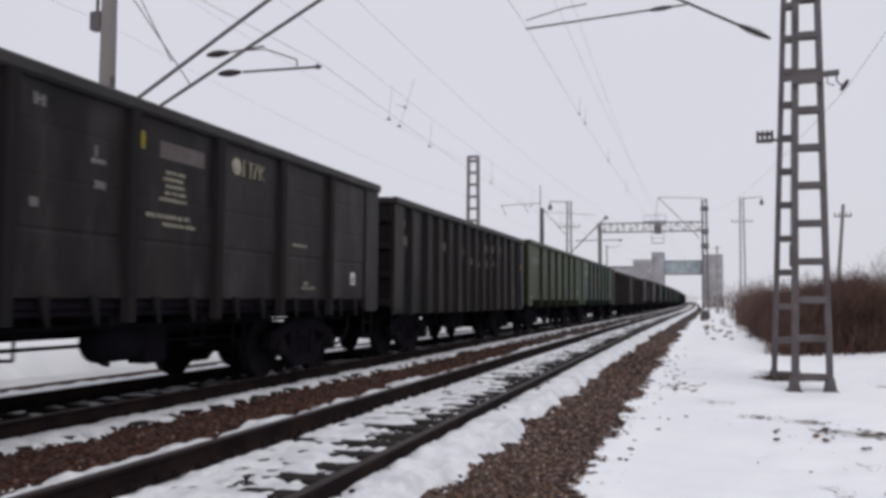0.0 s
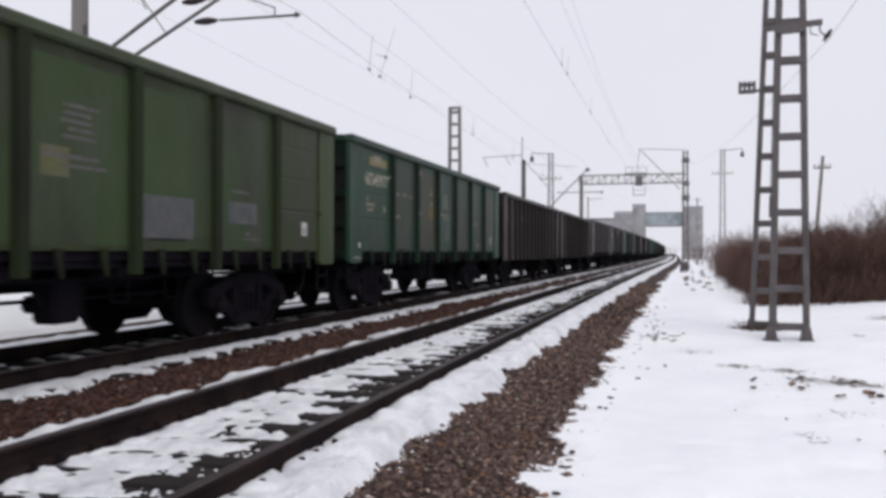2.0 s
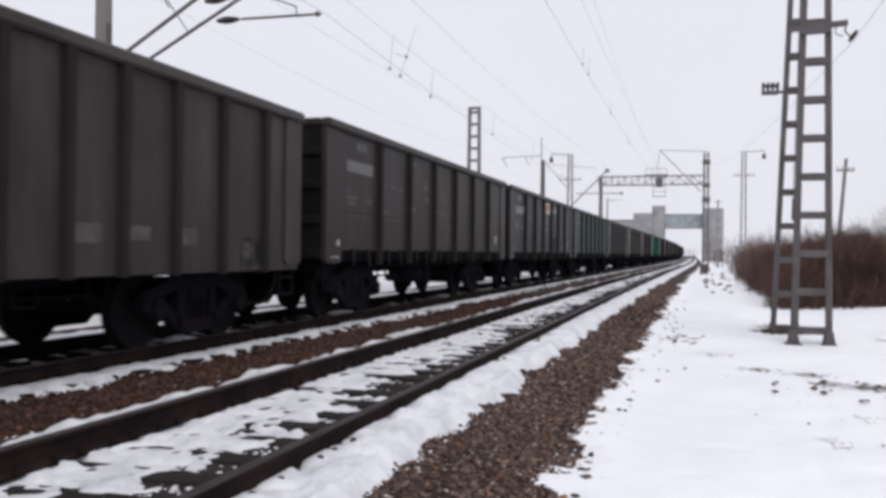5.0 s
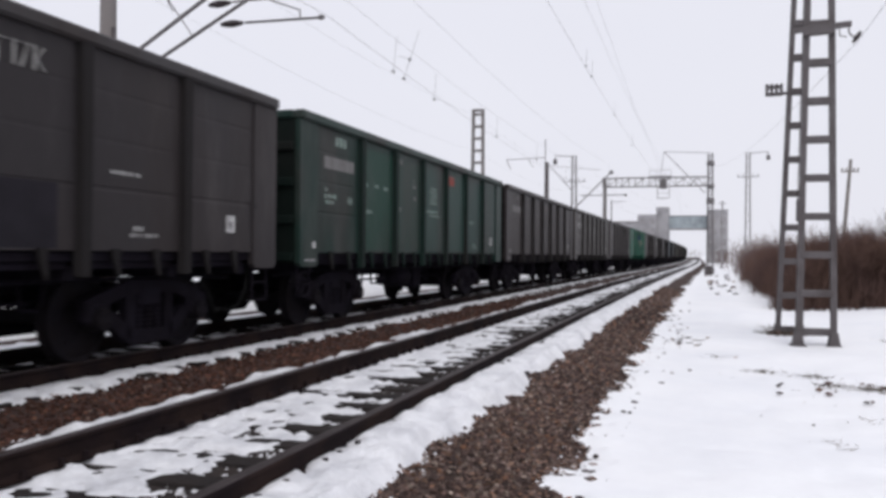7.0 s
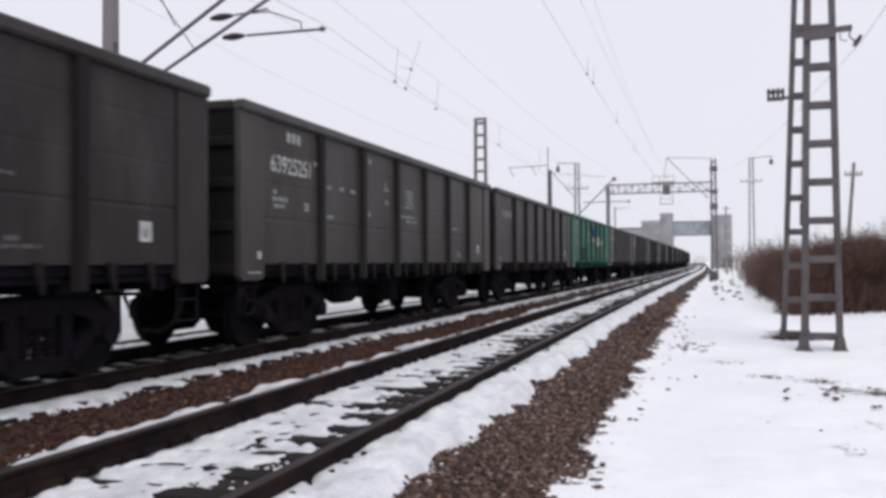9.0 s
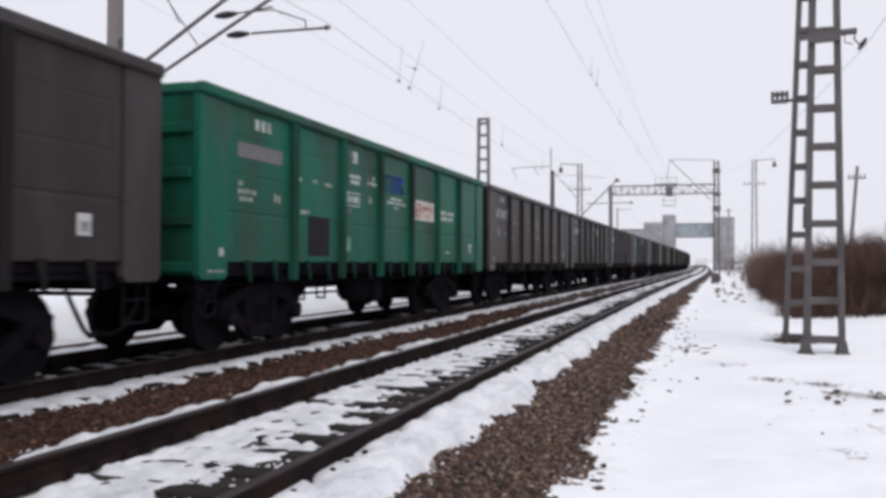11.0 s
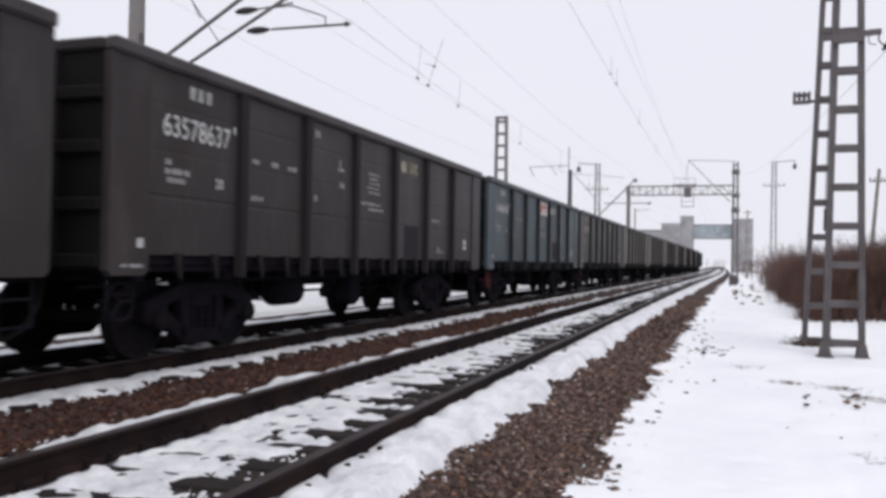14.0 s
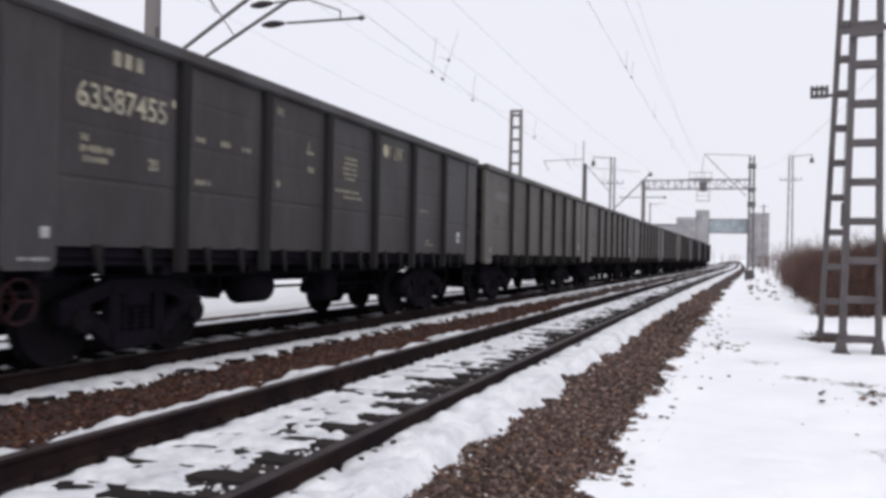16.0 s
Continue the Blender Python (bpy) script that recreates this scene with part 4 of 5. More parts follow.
# where the air reservoir hangs beside its usual place
RESERVOIR = {1: 0.20, 3: -2.4, 8: -0.1, 10: -1.5, 11: -1.5, 14: -2.4, 15: 0.42, 16: -1.5, 17: -1.55, 18: -1.35, 19: -1.5}


# how clean each body is beside its paint: fresh paint is 1
BODY = {1: 0.34, 2: 0.22, 3: 0.64, 4: 0.66, 5: 0.58, 6: 0.66, 7: 0.66, 8: 0.62, 9: 0.50, 10: 0.62, 14: 0.84, 15: 0.58, 16: 0.66, 17: 1.22, 18: 0.86}


def say(c):
    if c[1] > 1.25 * c[0]:
        return "bright green" if c[1] > 0.12 else "faded dark green"
    return "blue-grey" if c[2] > 1.15 * c[0] else "grimy dark grey"


def make_train():
    smooth, ribbed = make_wagon(False), make_wagon(True)
    made = []
    for k in range(1, LAST + 1):
        rng = random.Random(40 + k)
        spec = WAGONS.get(k) or (rng.random() < 0.35, tuple(c * rng.uniform(0.8, 1.25) for c in GREY))
        src = ribbed if spec[0] else smooth
        w = copy_thing(src, wagon_pose(k, 0))
        paint = spec[1]
        for o in w.children:
            if o.type == "MESH" and o.data.materials[0] in (PAINT, SOOT_SHADE):
                n = o.name.split(".")[0]
                # wagon-gap shade put into end parts' tone, sill shade into hatch brackets'; pillars darker
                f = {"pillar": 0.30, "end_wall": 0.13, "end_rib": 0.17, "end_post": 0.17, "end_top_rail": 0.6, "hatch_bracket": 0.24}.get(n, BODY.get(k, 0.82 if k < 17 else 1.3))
                if n == "corner_plate":
                    f *= 1.12
                if k == 13:
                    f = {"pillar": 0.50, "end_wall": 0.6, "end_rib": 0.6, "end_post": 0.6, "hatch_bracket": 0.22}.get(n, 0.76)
                dust = 0.022 if n == "top_rail" and k != 13 else 0.0
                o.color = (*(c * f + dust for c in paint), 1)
            if o.name.startswith("air_reservoir"):
                o.matrix_basis = pose(0, RESERVOIR.get(k, 0.0), 0)
            if o.name.startswith("hand_brake") and k in (17, 18):
                o.data = o.data.copy()
                o.data.materials[0] = REDPAINT if k == 17 else MAROON
                o["label"] = "red painted hand brake wheel" if k == 17 else "dirty maroon hand brake wheel"
        if not spec[0]:
            for y, z, a, b, c in PATCHES.get(k, ()):
                bars(w, [(y + 0.085 * (b > 1), z, a, b)], c, "painted_patch", 1.4915 + 0.0006 * (b < 1), PAINT if b > 1 else MARK)
            letter_wagon(w, k, *(spec[2:] or ("", DIM, None, None, None)))
        else:
            tone = (0.085, 0.065, 0.054) if k == 2 else (0.10, 0.09, 0.088)
            bars(w, [(-5.9, 2.8, 0.35, 0.14), (-5.75, 2.45, 0.3, 0.2), (-2.9, 2.5, 0.4, 0.2), (-1.1, 2.47, 0.36, 0.2), (-0.3, 2.24, 0.4, 0.2), (0.35, 2.2, 0.3, 0.1), (5.0, 1.5, 0.3, 0.16)][:9 if k == 2 else 3], tone, x=1.4845)
            spots = [(1.3, 2.70, 0.42, 0.2), (1.25, 2.24, 0.32, 0.2), (2.1, 2.72, 0.5, 0.2), (2.95, 2.74, 0.35, 0.2), (2.15, 2.3, 0.3, 0.14)]
            bars(w, spots if k == 2 else [(1.7, 1.36, 0.5, 0.2), (2.55, 1.38, 0.4, 0.16), (3.4, 1.36, 0.5, 0.2), (-0.85, 1.4, 0.4, 0.16)], tone if k == 2 else (0.066, 0.058, 0.056), "dust_patch", x=1.4845)
            bars(w, [(5.0, 1.16, 0.56, 0.42)], (0.012, 0.011, 0.012), "dark_patch", x=1.4845)
            if k == 2:
                bars(w, [(5.9, 2.33, 0.14, 0.18)], (0.30, 0.15, 0.07), "orange_patch", 1.518)
        body = "open goods wagon with close vertical ribs" if spec[0] else "open goods wagon with smooth panels and stencilling"
        tagged(w, say(paint) + " steel " + body)
        made.append((k, w))
    for src in (smooth, ribbed):
        for o in [*src.children_recursive, src]:
            bpy.data.objects.remove(o)
    return made


# ---- masts and overhead line ----
def lattice_mast(x, y, z0, height, foot, head, label, steps=0.78, offset=0.0, depth=0.16, leg=0.10, mat=None, lean=0.0, plates=True):
    """Two channel legs, drawn together upwards, joined by batten plates."""
    mat = mat or MASTSTEEL
    foot, head = foot + 0.04, head + 0.04
    m = thing("catenary_mast", pose(x, y, z0), label, "mast", "line masts")
    for s in (-1, 1):
        bm = bmesh.new()
        a, b = Vector((s * foot / 2, 0, 0)), Vector((s * head / 2 + lean, 0, height))
        bar(bm, a, b, depth, leg)
        part("leg", bm, mat, m)
    n = int((height - 0.3) / steps)
    for i in range(n + 1):
        z = 0.28 + offset + i * steps
        if z > height - 0.05:
            break
        f = z / height
        w = foot * (1 - f) + head * f
        bm = bmesh.new()
        box(bm, -w / 2 + lean * f, w / 2 + lean * f, -depth / 2 - 0.012, depth / 2 + 0.012, z - 0.062, z + 0.062, 0.008)
        part("batten_plate", bm, mat, m)
    bm = bmesh.new()
    box(bm, -head / 2 - 0.06 + lean, head / 2 + 0.06 + lean, -depth / 2 - 0.015, depth / 2 + 0.015, height - 0.12, height, 0.01)
    part("cap", bm, mat, m)
    if plates:
        for s in (-1, 1):
            bm = bmesh.new()
            prism(bm, [(s * foot / 2 - 0.10, 0.0), (s * foot / 2 + 0.10, 0.0), (s * foot / 2 + 0.055, 0.26), (s * foot / 2 - 0.055, 0.26)], "y", -0.14, 0.14)
            box(bm, s * foot / 2 - 0.14, s * foot / 2 + 0.14, -0.2, 0.2, -0.35, 0.03, 0.02)
            part("foot", bm, mat, m)
    return m


def insulator(bm, p, q, r=0.075, sheds=9):
    p, q = Vector(p), Vector(q)
    turn = Matrix.Translation(p) @ (q - p).to_track_quat("Z", "Y").to_matrix().to_4x4()
    L, prof = (q - p).length, [(0.03, 0.0)]
    for i in range(sheds):
        a, b = L * (i + 0.1) / sheds, L * (i + 0.75) / sheds
        k = r * (0.45 + 0.55 * math.sin(math.pi * (i + 0.5) / sheds))
        prof += [(0.035, a), (k, a + 0.01), (k * 0.9, b), (0.035, b + 0.01)]
    prof.append((0.03, L))
    lathe(bm, prof, turn, 14)


def make_near_masts():
    a = lattice_mast(2.005, 16.1, -0.37, 9.6, 0.545, 0.24, "tall grey steel lattice mast standing in snow", steps=0.68, offset=-0.02, lean=0.05, leg=0.098)
    b = lattice_mast(1.755, 18.1, -0.40, 10.0, 0.38, 0.10, "grey steel lattice mast carrying the near cantilever", steps=0.68, offset=-0.12, lean=0.265, leg=0.095)
    # cross beam, side arm and lamp box
    bm = bmesh.new()
    bar(bm, (-0.40, -0.10, 5.59), (0.53, -0.10, 5.65), 0.10, 0.09)
    bar(bm, (-0.25, -0.12, 5.53), (0.26, -0.12, 5.55), 0.10, 0.11)
    part("cross_arm", bm, MASTSTEEL, a)
    bm = bmesh.new()
    insulator(bm, (0.56, -0.1, 5.32), (0.68, -0.1, 5.50), 0.045, 5)
    part("insulator", bm, INSULATOR, a)
    bm = bmesh.new()
    pipe(bm, [(0.50, -0.1, 5.62), (0.49, -0.1, 5.50), (0.58, -0.1, 5.40)], 0.014)
    pipe(bm, [(0.34, -0.1, 5.60), (0.34, -0.1, 5.46), (0.46, -0.1, 5.42)], 0.010)
    part("hook", bm, MASTSTEEL, a)
    bm = bmesh.new()
    box(bm, -0.46, -0.14, -0.09, 0.09, 4.86, 4.91, 0.01)
    box(bm, -0.46, -0.14, -0.09, 0.09, 5.01, 5.05, 0.01)
    for i in range(4):
        box(bm, -0.46 + i * 0.09, -0.41 + i * 0.09, -0.07, 0.07, 4.90, 5.09)
    bar(bm, (-0.2, 0, 4.90), (-0.02, 0, 4.90), 0.05, 0.05)
    part("junction_box", bm, MASTSTEEL, b, "slotted grey box on a short arm")
    bm = bmesh.new()
    pipe(bm, [(0.30, -0.1, 9.4), (0.14, -0.1, 2.76)], 0.008, 6)
    pipe(bm, [(0.14, -0.1, 2.76), (0.13, -0.1, 2.32)], 0.022, 8)
    part("down_lead", bm, INSULATOR, b)
    # cantilever over the near track
    bm = bmesh.new()
    pipe(bm, [(-0.15, 0, 7.0), (-1.85, 0, 7.95), (-2.6, 0, 8.35)], 0.03, 8)
    pipe(bm, [(-0.1, 0, 8.1), (-1.2, 0, 8.4), (-2.6, 0, 8.35)], 0.022, 8)
    pipe(bm, [(-1.8, 0, 7.88), (-5.25, 0, 7.66)], 0.022, 8)
    pipe(bm, [(-5.25, 0, 7.85), (-4.4, 0, 8.05), (-3.9, 0, 8.1)], 0.014, 6)
    part("cantilever", bm, MASTSTEEL, b)
    bm = bmesh.new()
    insulator(bm, (-0.2, 0, 7.03), (-0.75, 0, 7.335), 0.085)
    part("insulator", bm, INSULATOR, b)
    bm = bmesh.new()
    insulator(bm, (-2.1, 0, 7.86), (-2.55, 0, 7.83), 0.06)
    part("insulator", bm, INSULATOR, b)


def make_far_mast():
    m = thing("concrete_mast", pose(-11.9, 14.8, -0.6), "round grey concrete mast behind the train", "mast", "line masts")
    bm = bmesh.new()
    tube(bm, (0, 0, 0), (0, 0, 11.0), 0.20, 0.145, n=20)
    part("pole", bm, CONCRETE, m, smooth=True)
    # dark sleeve added so the pale pole foot doesn't show beneath the wagons
    bm = bmesh.new()
    tube(bm, (0, 0, -0.1), (0, 0, 2.0), 0.215, 0.205, n=20)
    part("tarred_sleeve", bm, SLEEPER, m, smooth=True)
    bm = bmesh.new()
    box(bm, -0.42, -0.16, -0.1, 0.1, 7.55, 7.95, 0.01)
    bar(bm, (-0.3, 0, 7.6), (-0.3, 0, 10.5), 0.05, 0.05)
    tube(bm, (0.18, -0.05, 6.0), (0.18, -0.05, 6.5), 0.05, n=8)
    part("clamp", bm, MASTSTEEL, m)
    bm = bmesh.new()
    pipe(bm, [(0.12, 0, 5.62), (5.2, 0, 8.66)], 0.042, 8)
    part("upper_tube", bm, GANTRYSTEEL, m)
    bm = bmesh.new()
    pipe(bm, [(0.12, 0, 5.18), (5.6, 0, 8.06)], 0.038, 8)
    part("lower_tube", bm, GANTRYSTEEL, m)
    bm = bmesh.new()
    pipe(bm, [(3.25, 0, 6.39), (4.98, 0, 6.37)], 0.026, 8)
    box(bm, 4.87, 4.93, -0.03, 0.03, 6.33, 6.42)
    pipe(bm, [(2.95, 0, 6.82), (3.72, 0, 6.88)], 0.02, 8)
    pipe(bm, [(3.25, 0, 6.83), (3.75, 0, 6.82), (4.45, 0, 6.55), (4.45, 0, 6.40)], 0.014, 6)
    part("registration_arm", bm, MASTSTEEL, m)
    for p, q in (((2.70, 0, 6.39), (3.20, 0, 6.39)), ((2.42, 0, 6.80), (2.92, 0, 6.82))):
        bm = bmesh.new()
        insulator(bm, p, q, 0.078)
        part("insulator", bm, INSULATOR, m)
    bm = bmesh.new()
    pipe(bm, [(0.35, 0, 8.5), (2.05, 0, 6.2)], 0.013, 6)
    pipe(bm, [(0.55, 0.05, 8.5), (1.55, 0.05, 6.75)], 0.012, 6)
    part("stay_rod", bm, MASTSTEEL, m)


def wire(name, points, r, label, droppers=()):
    w = thing(name, pose(*points[0]), label, "wire", "overhead line", "structure")
    o = Vector(points[0])
    pts = []
    for a, b in zip(points, points[1:]):
        a, b = Vector(a), Vector(b)
        sag = (b - a).length * 0.012
        for i in range(8):
            f = i / 8
            p = a.lerp(b, f)
            p.z -= sag * 4 * f * (1 - f)
            pts.append(p - o)
    pts.append(Vector(points[-1]) - o)
    bm = bmesh.new()
    pipe(bm, pts, r, 5)
    part("strand", bm, WIRE, w)
    for p, q in droppers:
        bm = bmesh.new()
        pipe(bm, [Vector(p) - o, (Vector(p) * 0.5 + Vector(q) * 0.5) - o, Vector(q) - o], 0.005, 5)
        part("dropper", bm, WIRE, w)
        bm = bmesh.new()
        tube(bm, Vector(q) - o - Vector((0, 0.06, 0)), Vector(q) - o + Vector((0, 0.06, 0)), 0.03, n=6)
        part("clip", bm, WIRE, w)
    return w


def make_wires():
    ys = (-30, 14.8, 61.0, 110.0, 160, 220)
    z1 = (6.0, 5.82, 5.85, 5.9, 5.9, 5.9)
    drop = []
    # a pair of short hangers near the arm, then single ones further on
    drop += [((-7.1, 19.35, 6.55), (-7.1, 19.1, 5.64)), ((-7.1, 21.05, 7.14), (-7.1, 19.87, 5.62)), ((-7.1, 19.5, 6.1), (-7.1, 20.3, 6.2))]
    drop += [((-7.1, y + 0.2, 6.3), (-7.1, y, 5.55)) for y in (22.4, 30, 38, 47)]
    wire("contact_wire", [((-6.95 if i % 2 else -7.5) + float(bend(y)), y, z) for i, (y, z) in enumerate(zip(ys, z1))], 0.0042, "thin copper contact wire over the far track", drop)
    wire("messenger_wire", [(-7.2 + float(bend(y)), y, 8.0) for y in ys], 0.0034, "thin steel messenger wire over the far track")
    wire("messenger_wire", [(-7.9 + float(bend(y)), y, 7.2) for y in ys], 0.0034, "thin auxiliary wire over the far track")
    ys = (-30, 18.1, 79.0, 130, 200)
    drop = [((-3.4, y + 0.3, 7.75), (-3.4, y, 7.15)) for y in (26.5, 28, 36, 46)]
    wire("contact_wire", [((-3.5 if i % 2 else -3.0) + float(bend(y)), y, z) for i, (y, z) in enumerate(zip(ys, (7.3, 7.22, 6.9, 6.6, 6.5)))], 0.0042, "thin copper contact wire over the near track", drop)
    wire("messenger_wire", [(-3.2 + float(bend(y)), y, z) for y, z in zip(ys, (8.7, 8.5, 8.4, 8.2, 8.0))], 0.0034, "thin steel messenger wire over the near track")
    wire("messenger_wire", [(-2.75, 18.1, 8.6), (-2.75, 79, 8.4)], 0.0034, "thin auxiliary wire over the near track")
    wire("feeder_wire", [(6.5, 2.0, 11.5), (2.67, 16.0, 5.0), (1.2, 79, 9.4)], 0.0042, "thin dark feeder wire on the mast arm")
    wire("feeder_wire", [(-12.3, -25, 9.5), (-12.3, 14.8, 9.0), (-12.0, 45.8, 9.0), (-12, 78, 9.2)], 0.0034, "thin dark feeder wire behind the train")
    wire("feeder_wire", [(-12.4, -25, 7.6), (-12.2, 14.8, 7.2), (-12.0, 45.8, 7.0), (-12, 78, 7.2)], 0.0026, "thin dark feeder wire behind the train")


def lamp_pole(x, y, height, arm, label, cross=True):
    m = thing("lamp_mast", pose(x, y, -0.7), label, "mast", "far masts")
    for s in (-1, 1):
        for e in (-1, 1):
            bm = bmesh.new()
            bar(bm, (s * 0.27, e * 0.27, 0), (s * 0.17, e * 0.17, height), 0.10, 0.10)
            part("leg", bm, HAZESTEEL, m)
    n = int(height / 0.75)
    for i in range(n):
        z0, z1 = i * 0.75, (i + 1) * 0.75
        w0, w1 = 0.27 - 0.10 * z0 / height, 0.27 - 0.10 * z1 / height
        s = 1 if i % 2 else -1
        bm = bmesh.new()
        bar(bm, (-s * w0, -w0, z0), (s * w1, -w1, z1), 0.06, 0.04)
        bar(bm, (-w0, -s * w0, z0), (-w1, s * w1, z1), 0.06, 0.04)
        part("brace", bm, HAZESTEEL, m)
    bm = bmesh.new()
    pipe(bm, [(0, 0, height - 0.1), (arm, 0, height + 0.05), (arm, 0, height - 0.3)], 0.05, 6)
    part("arm", bm, HAZESTEEL, m)
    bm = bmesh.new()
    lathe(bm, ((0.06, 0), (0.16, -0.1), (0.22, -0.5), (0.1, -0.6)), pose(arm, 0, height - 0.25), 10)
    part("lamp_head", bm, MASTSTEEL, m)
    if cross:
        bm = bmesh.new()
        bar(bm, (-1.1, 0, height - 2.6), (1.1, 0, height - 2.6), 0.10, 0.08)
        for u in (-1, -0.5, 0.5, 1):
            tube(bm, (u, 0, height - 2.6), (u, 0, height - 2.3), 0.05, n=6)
        part("cross_arm", bm, HAZESTEEL, m)


def make_far_masts():
    lattice_mast(-11.9, 45.8, -0.7, 10.1, 0.66, 0.50, "grey concrete ladder mast rising behind the train", steps=0.68, depth=0.22, leg=0.15, mat=CONCRETE)
    m = thing("catenary_mast", pose(-11.9, 68.3, -0.7), "dark steel mast with thin rods behind the train", "mast", "line masts")
    bm = bmesh.new()
    tube(bm, (0, 0, 0), (0, 0, 9.5), 0.22, 0.17, n=10)
    part("pole", bm, MASTSTEEL, m)
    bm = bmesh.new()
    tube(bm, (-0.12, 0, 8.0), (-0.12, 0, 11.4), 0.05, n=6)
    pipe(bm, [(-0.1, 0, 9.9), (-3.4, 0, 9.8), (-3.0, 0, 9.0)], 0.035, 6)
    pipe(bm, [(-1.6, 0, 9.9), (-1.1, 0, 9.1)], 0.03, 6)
    part("rod", bm, HAZESTEEL, m)
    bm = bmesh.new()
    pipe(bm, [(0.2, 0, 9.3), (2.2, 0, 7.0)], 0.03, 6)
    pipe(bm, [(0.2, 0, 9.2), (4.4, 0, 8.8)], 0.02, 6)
    part("stay", bm, HAZESTEEL, m)
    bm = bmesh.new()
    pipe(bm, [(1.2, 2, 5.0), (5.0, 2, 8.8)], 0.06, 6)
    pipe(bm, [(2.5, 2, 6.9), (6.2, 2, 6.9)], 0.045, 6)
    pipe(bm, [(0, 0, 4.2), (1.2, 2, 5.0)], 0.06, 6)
    part("cantilever", bm, HAZESTEEL, m)
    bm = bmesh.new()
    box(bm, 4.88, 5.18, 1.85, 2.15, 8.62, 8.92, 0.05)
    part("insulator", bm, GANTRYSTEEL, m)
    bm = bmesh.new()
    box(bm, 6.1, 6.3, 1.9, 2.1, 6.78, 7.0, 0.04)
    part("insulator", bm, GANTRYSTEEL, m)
    lamp_pole(-11.8, 83.5, 11.8, -1.9, "steel lattice lamp mast behind the train, haze in its colour")
    lamp_pole(5.1, 95.0, 13.0, 2.0, "steel lattice lamp mast beyond the thicket, haze in its colour")
    m = thing("utility_pole", pose(8.9, 60.0, -0.3), "leaning wooden utility pole with two crossarms", "pole", "far masts")
    bm = bmesh.new()
    tube(bm, (0, 0, 0), (0.62, 0, 7.9), 0.14, 0.10, n=10)
    part("pole", bm, WOOD, m)
    bm = bmesh.new()
    bar(bm, (0.05, 0, 7.1), (1.1, 0, 7.1), 0.09, 0.09)
    for u in (0.1, 0.35, 0.8, 1.05):
        tube(bm, (u, 0, 7.1), (u, 0, 7.35), 0.05, n=6)
    part("cross_arm", bm, WOOD, m)
    # a distant mast beside the gantry
    m = thing("lamp_post", pose(2.9, 110.0, -0.5), "thin post beside the footbridge, haze in its colour", "pole", "far masts")
    bm = bmesh.new()
    tube(bm, (0, 0, 0), (0, 0, 8.6), 0.13, 0.1, n=8)
    bar(bm, (-0.5, 0, 8.3), (0.5, 0, 8.3), 0.08, 0.08)
    part("pole", bm, HAZESTEEL, m)
    m = thing("lamp_post", pose(-10.9, 112.0, -0.7), "thin post behind the train, haze in its colour", "pole", "far masts")
    bm = bmesh.new()
    tube(bm, (0, 0, 0), (0, 0, 9.2), 0.13, 0.1, n=8)
    bar(bm, (-0.1, 0, 8.9), (1.8, 0, 9.0), 0.08, 0.08)
    part("pole", bm, HAZESTEEL, m)


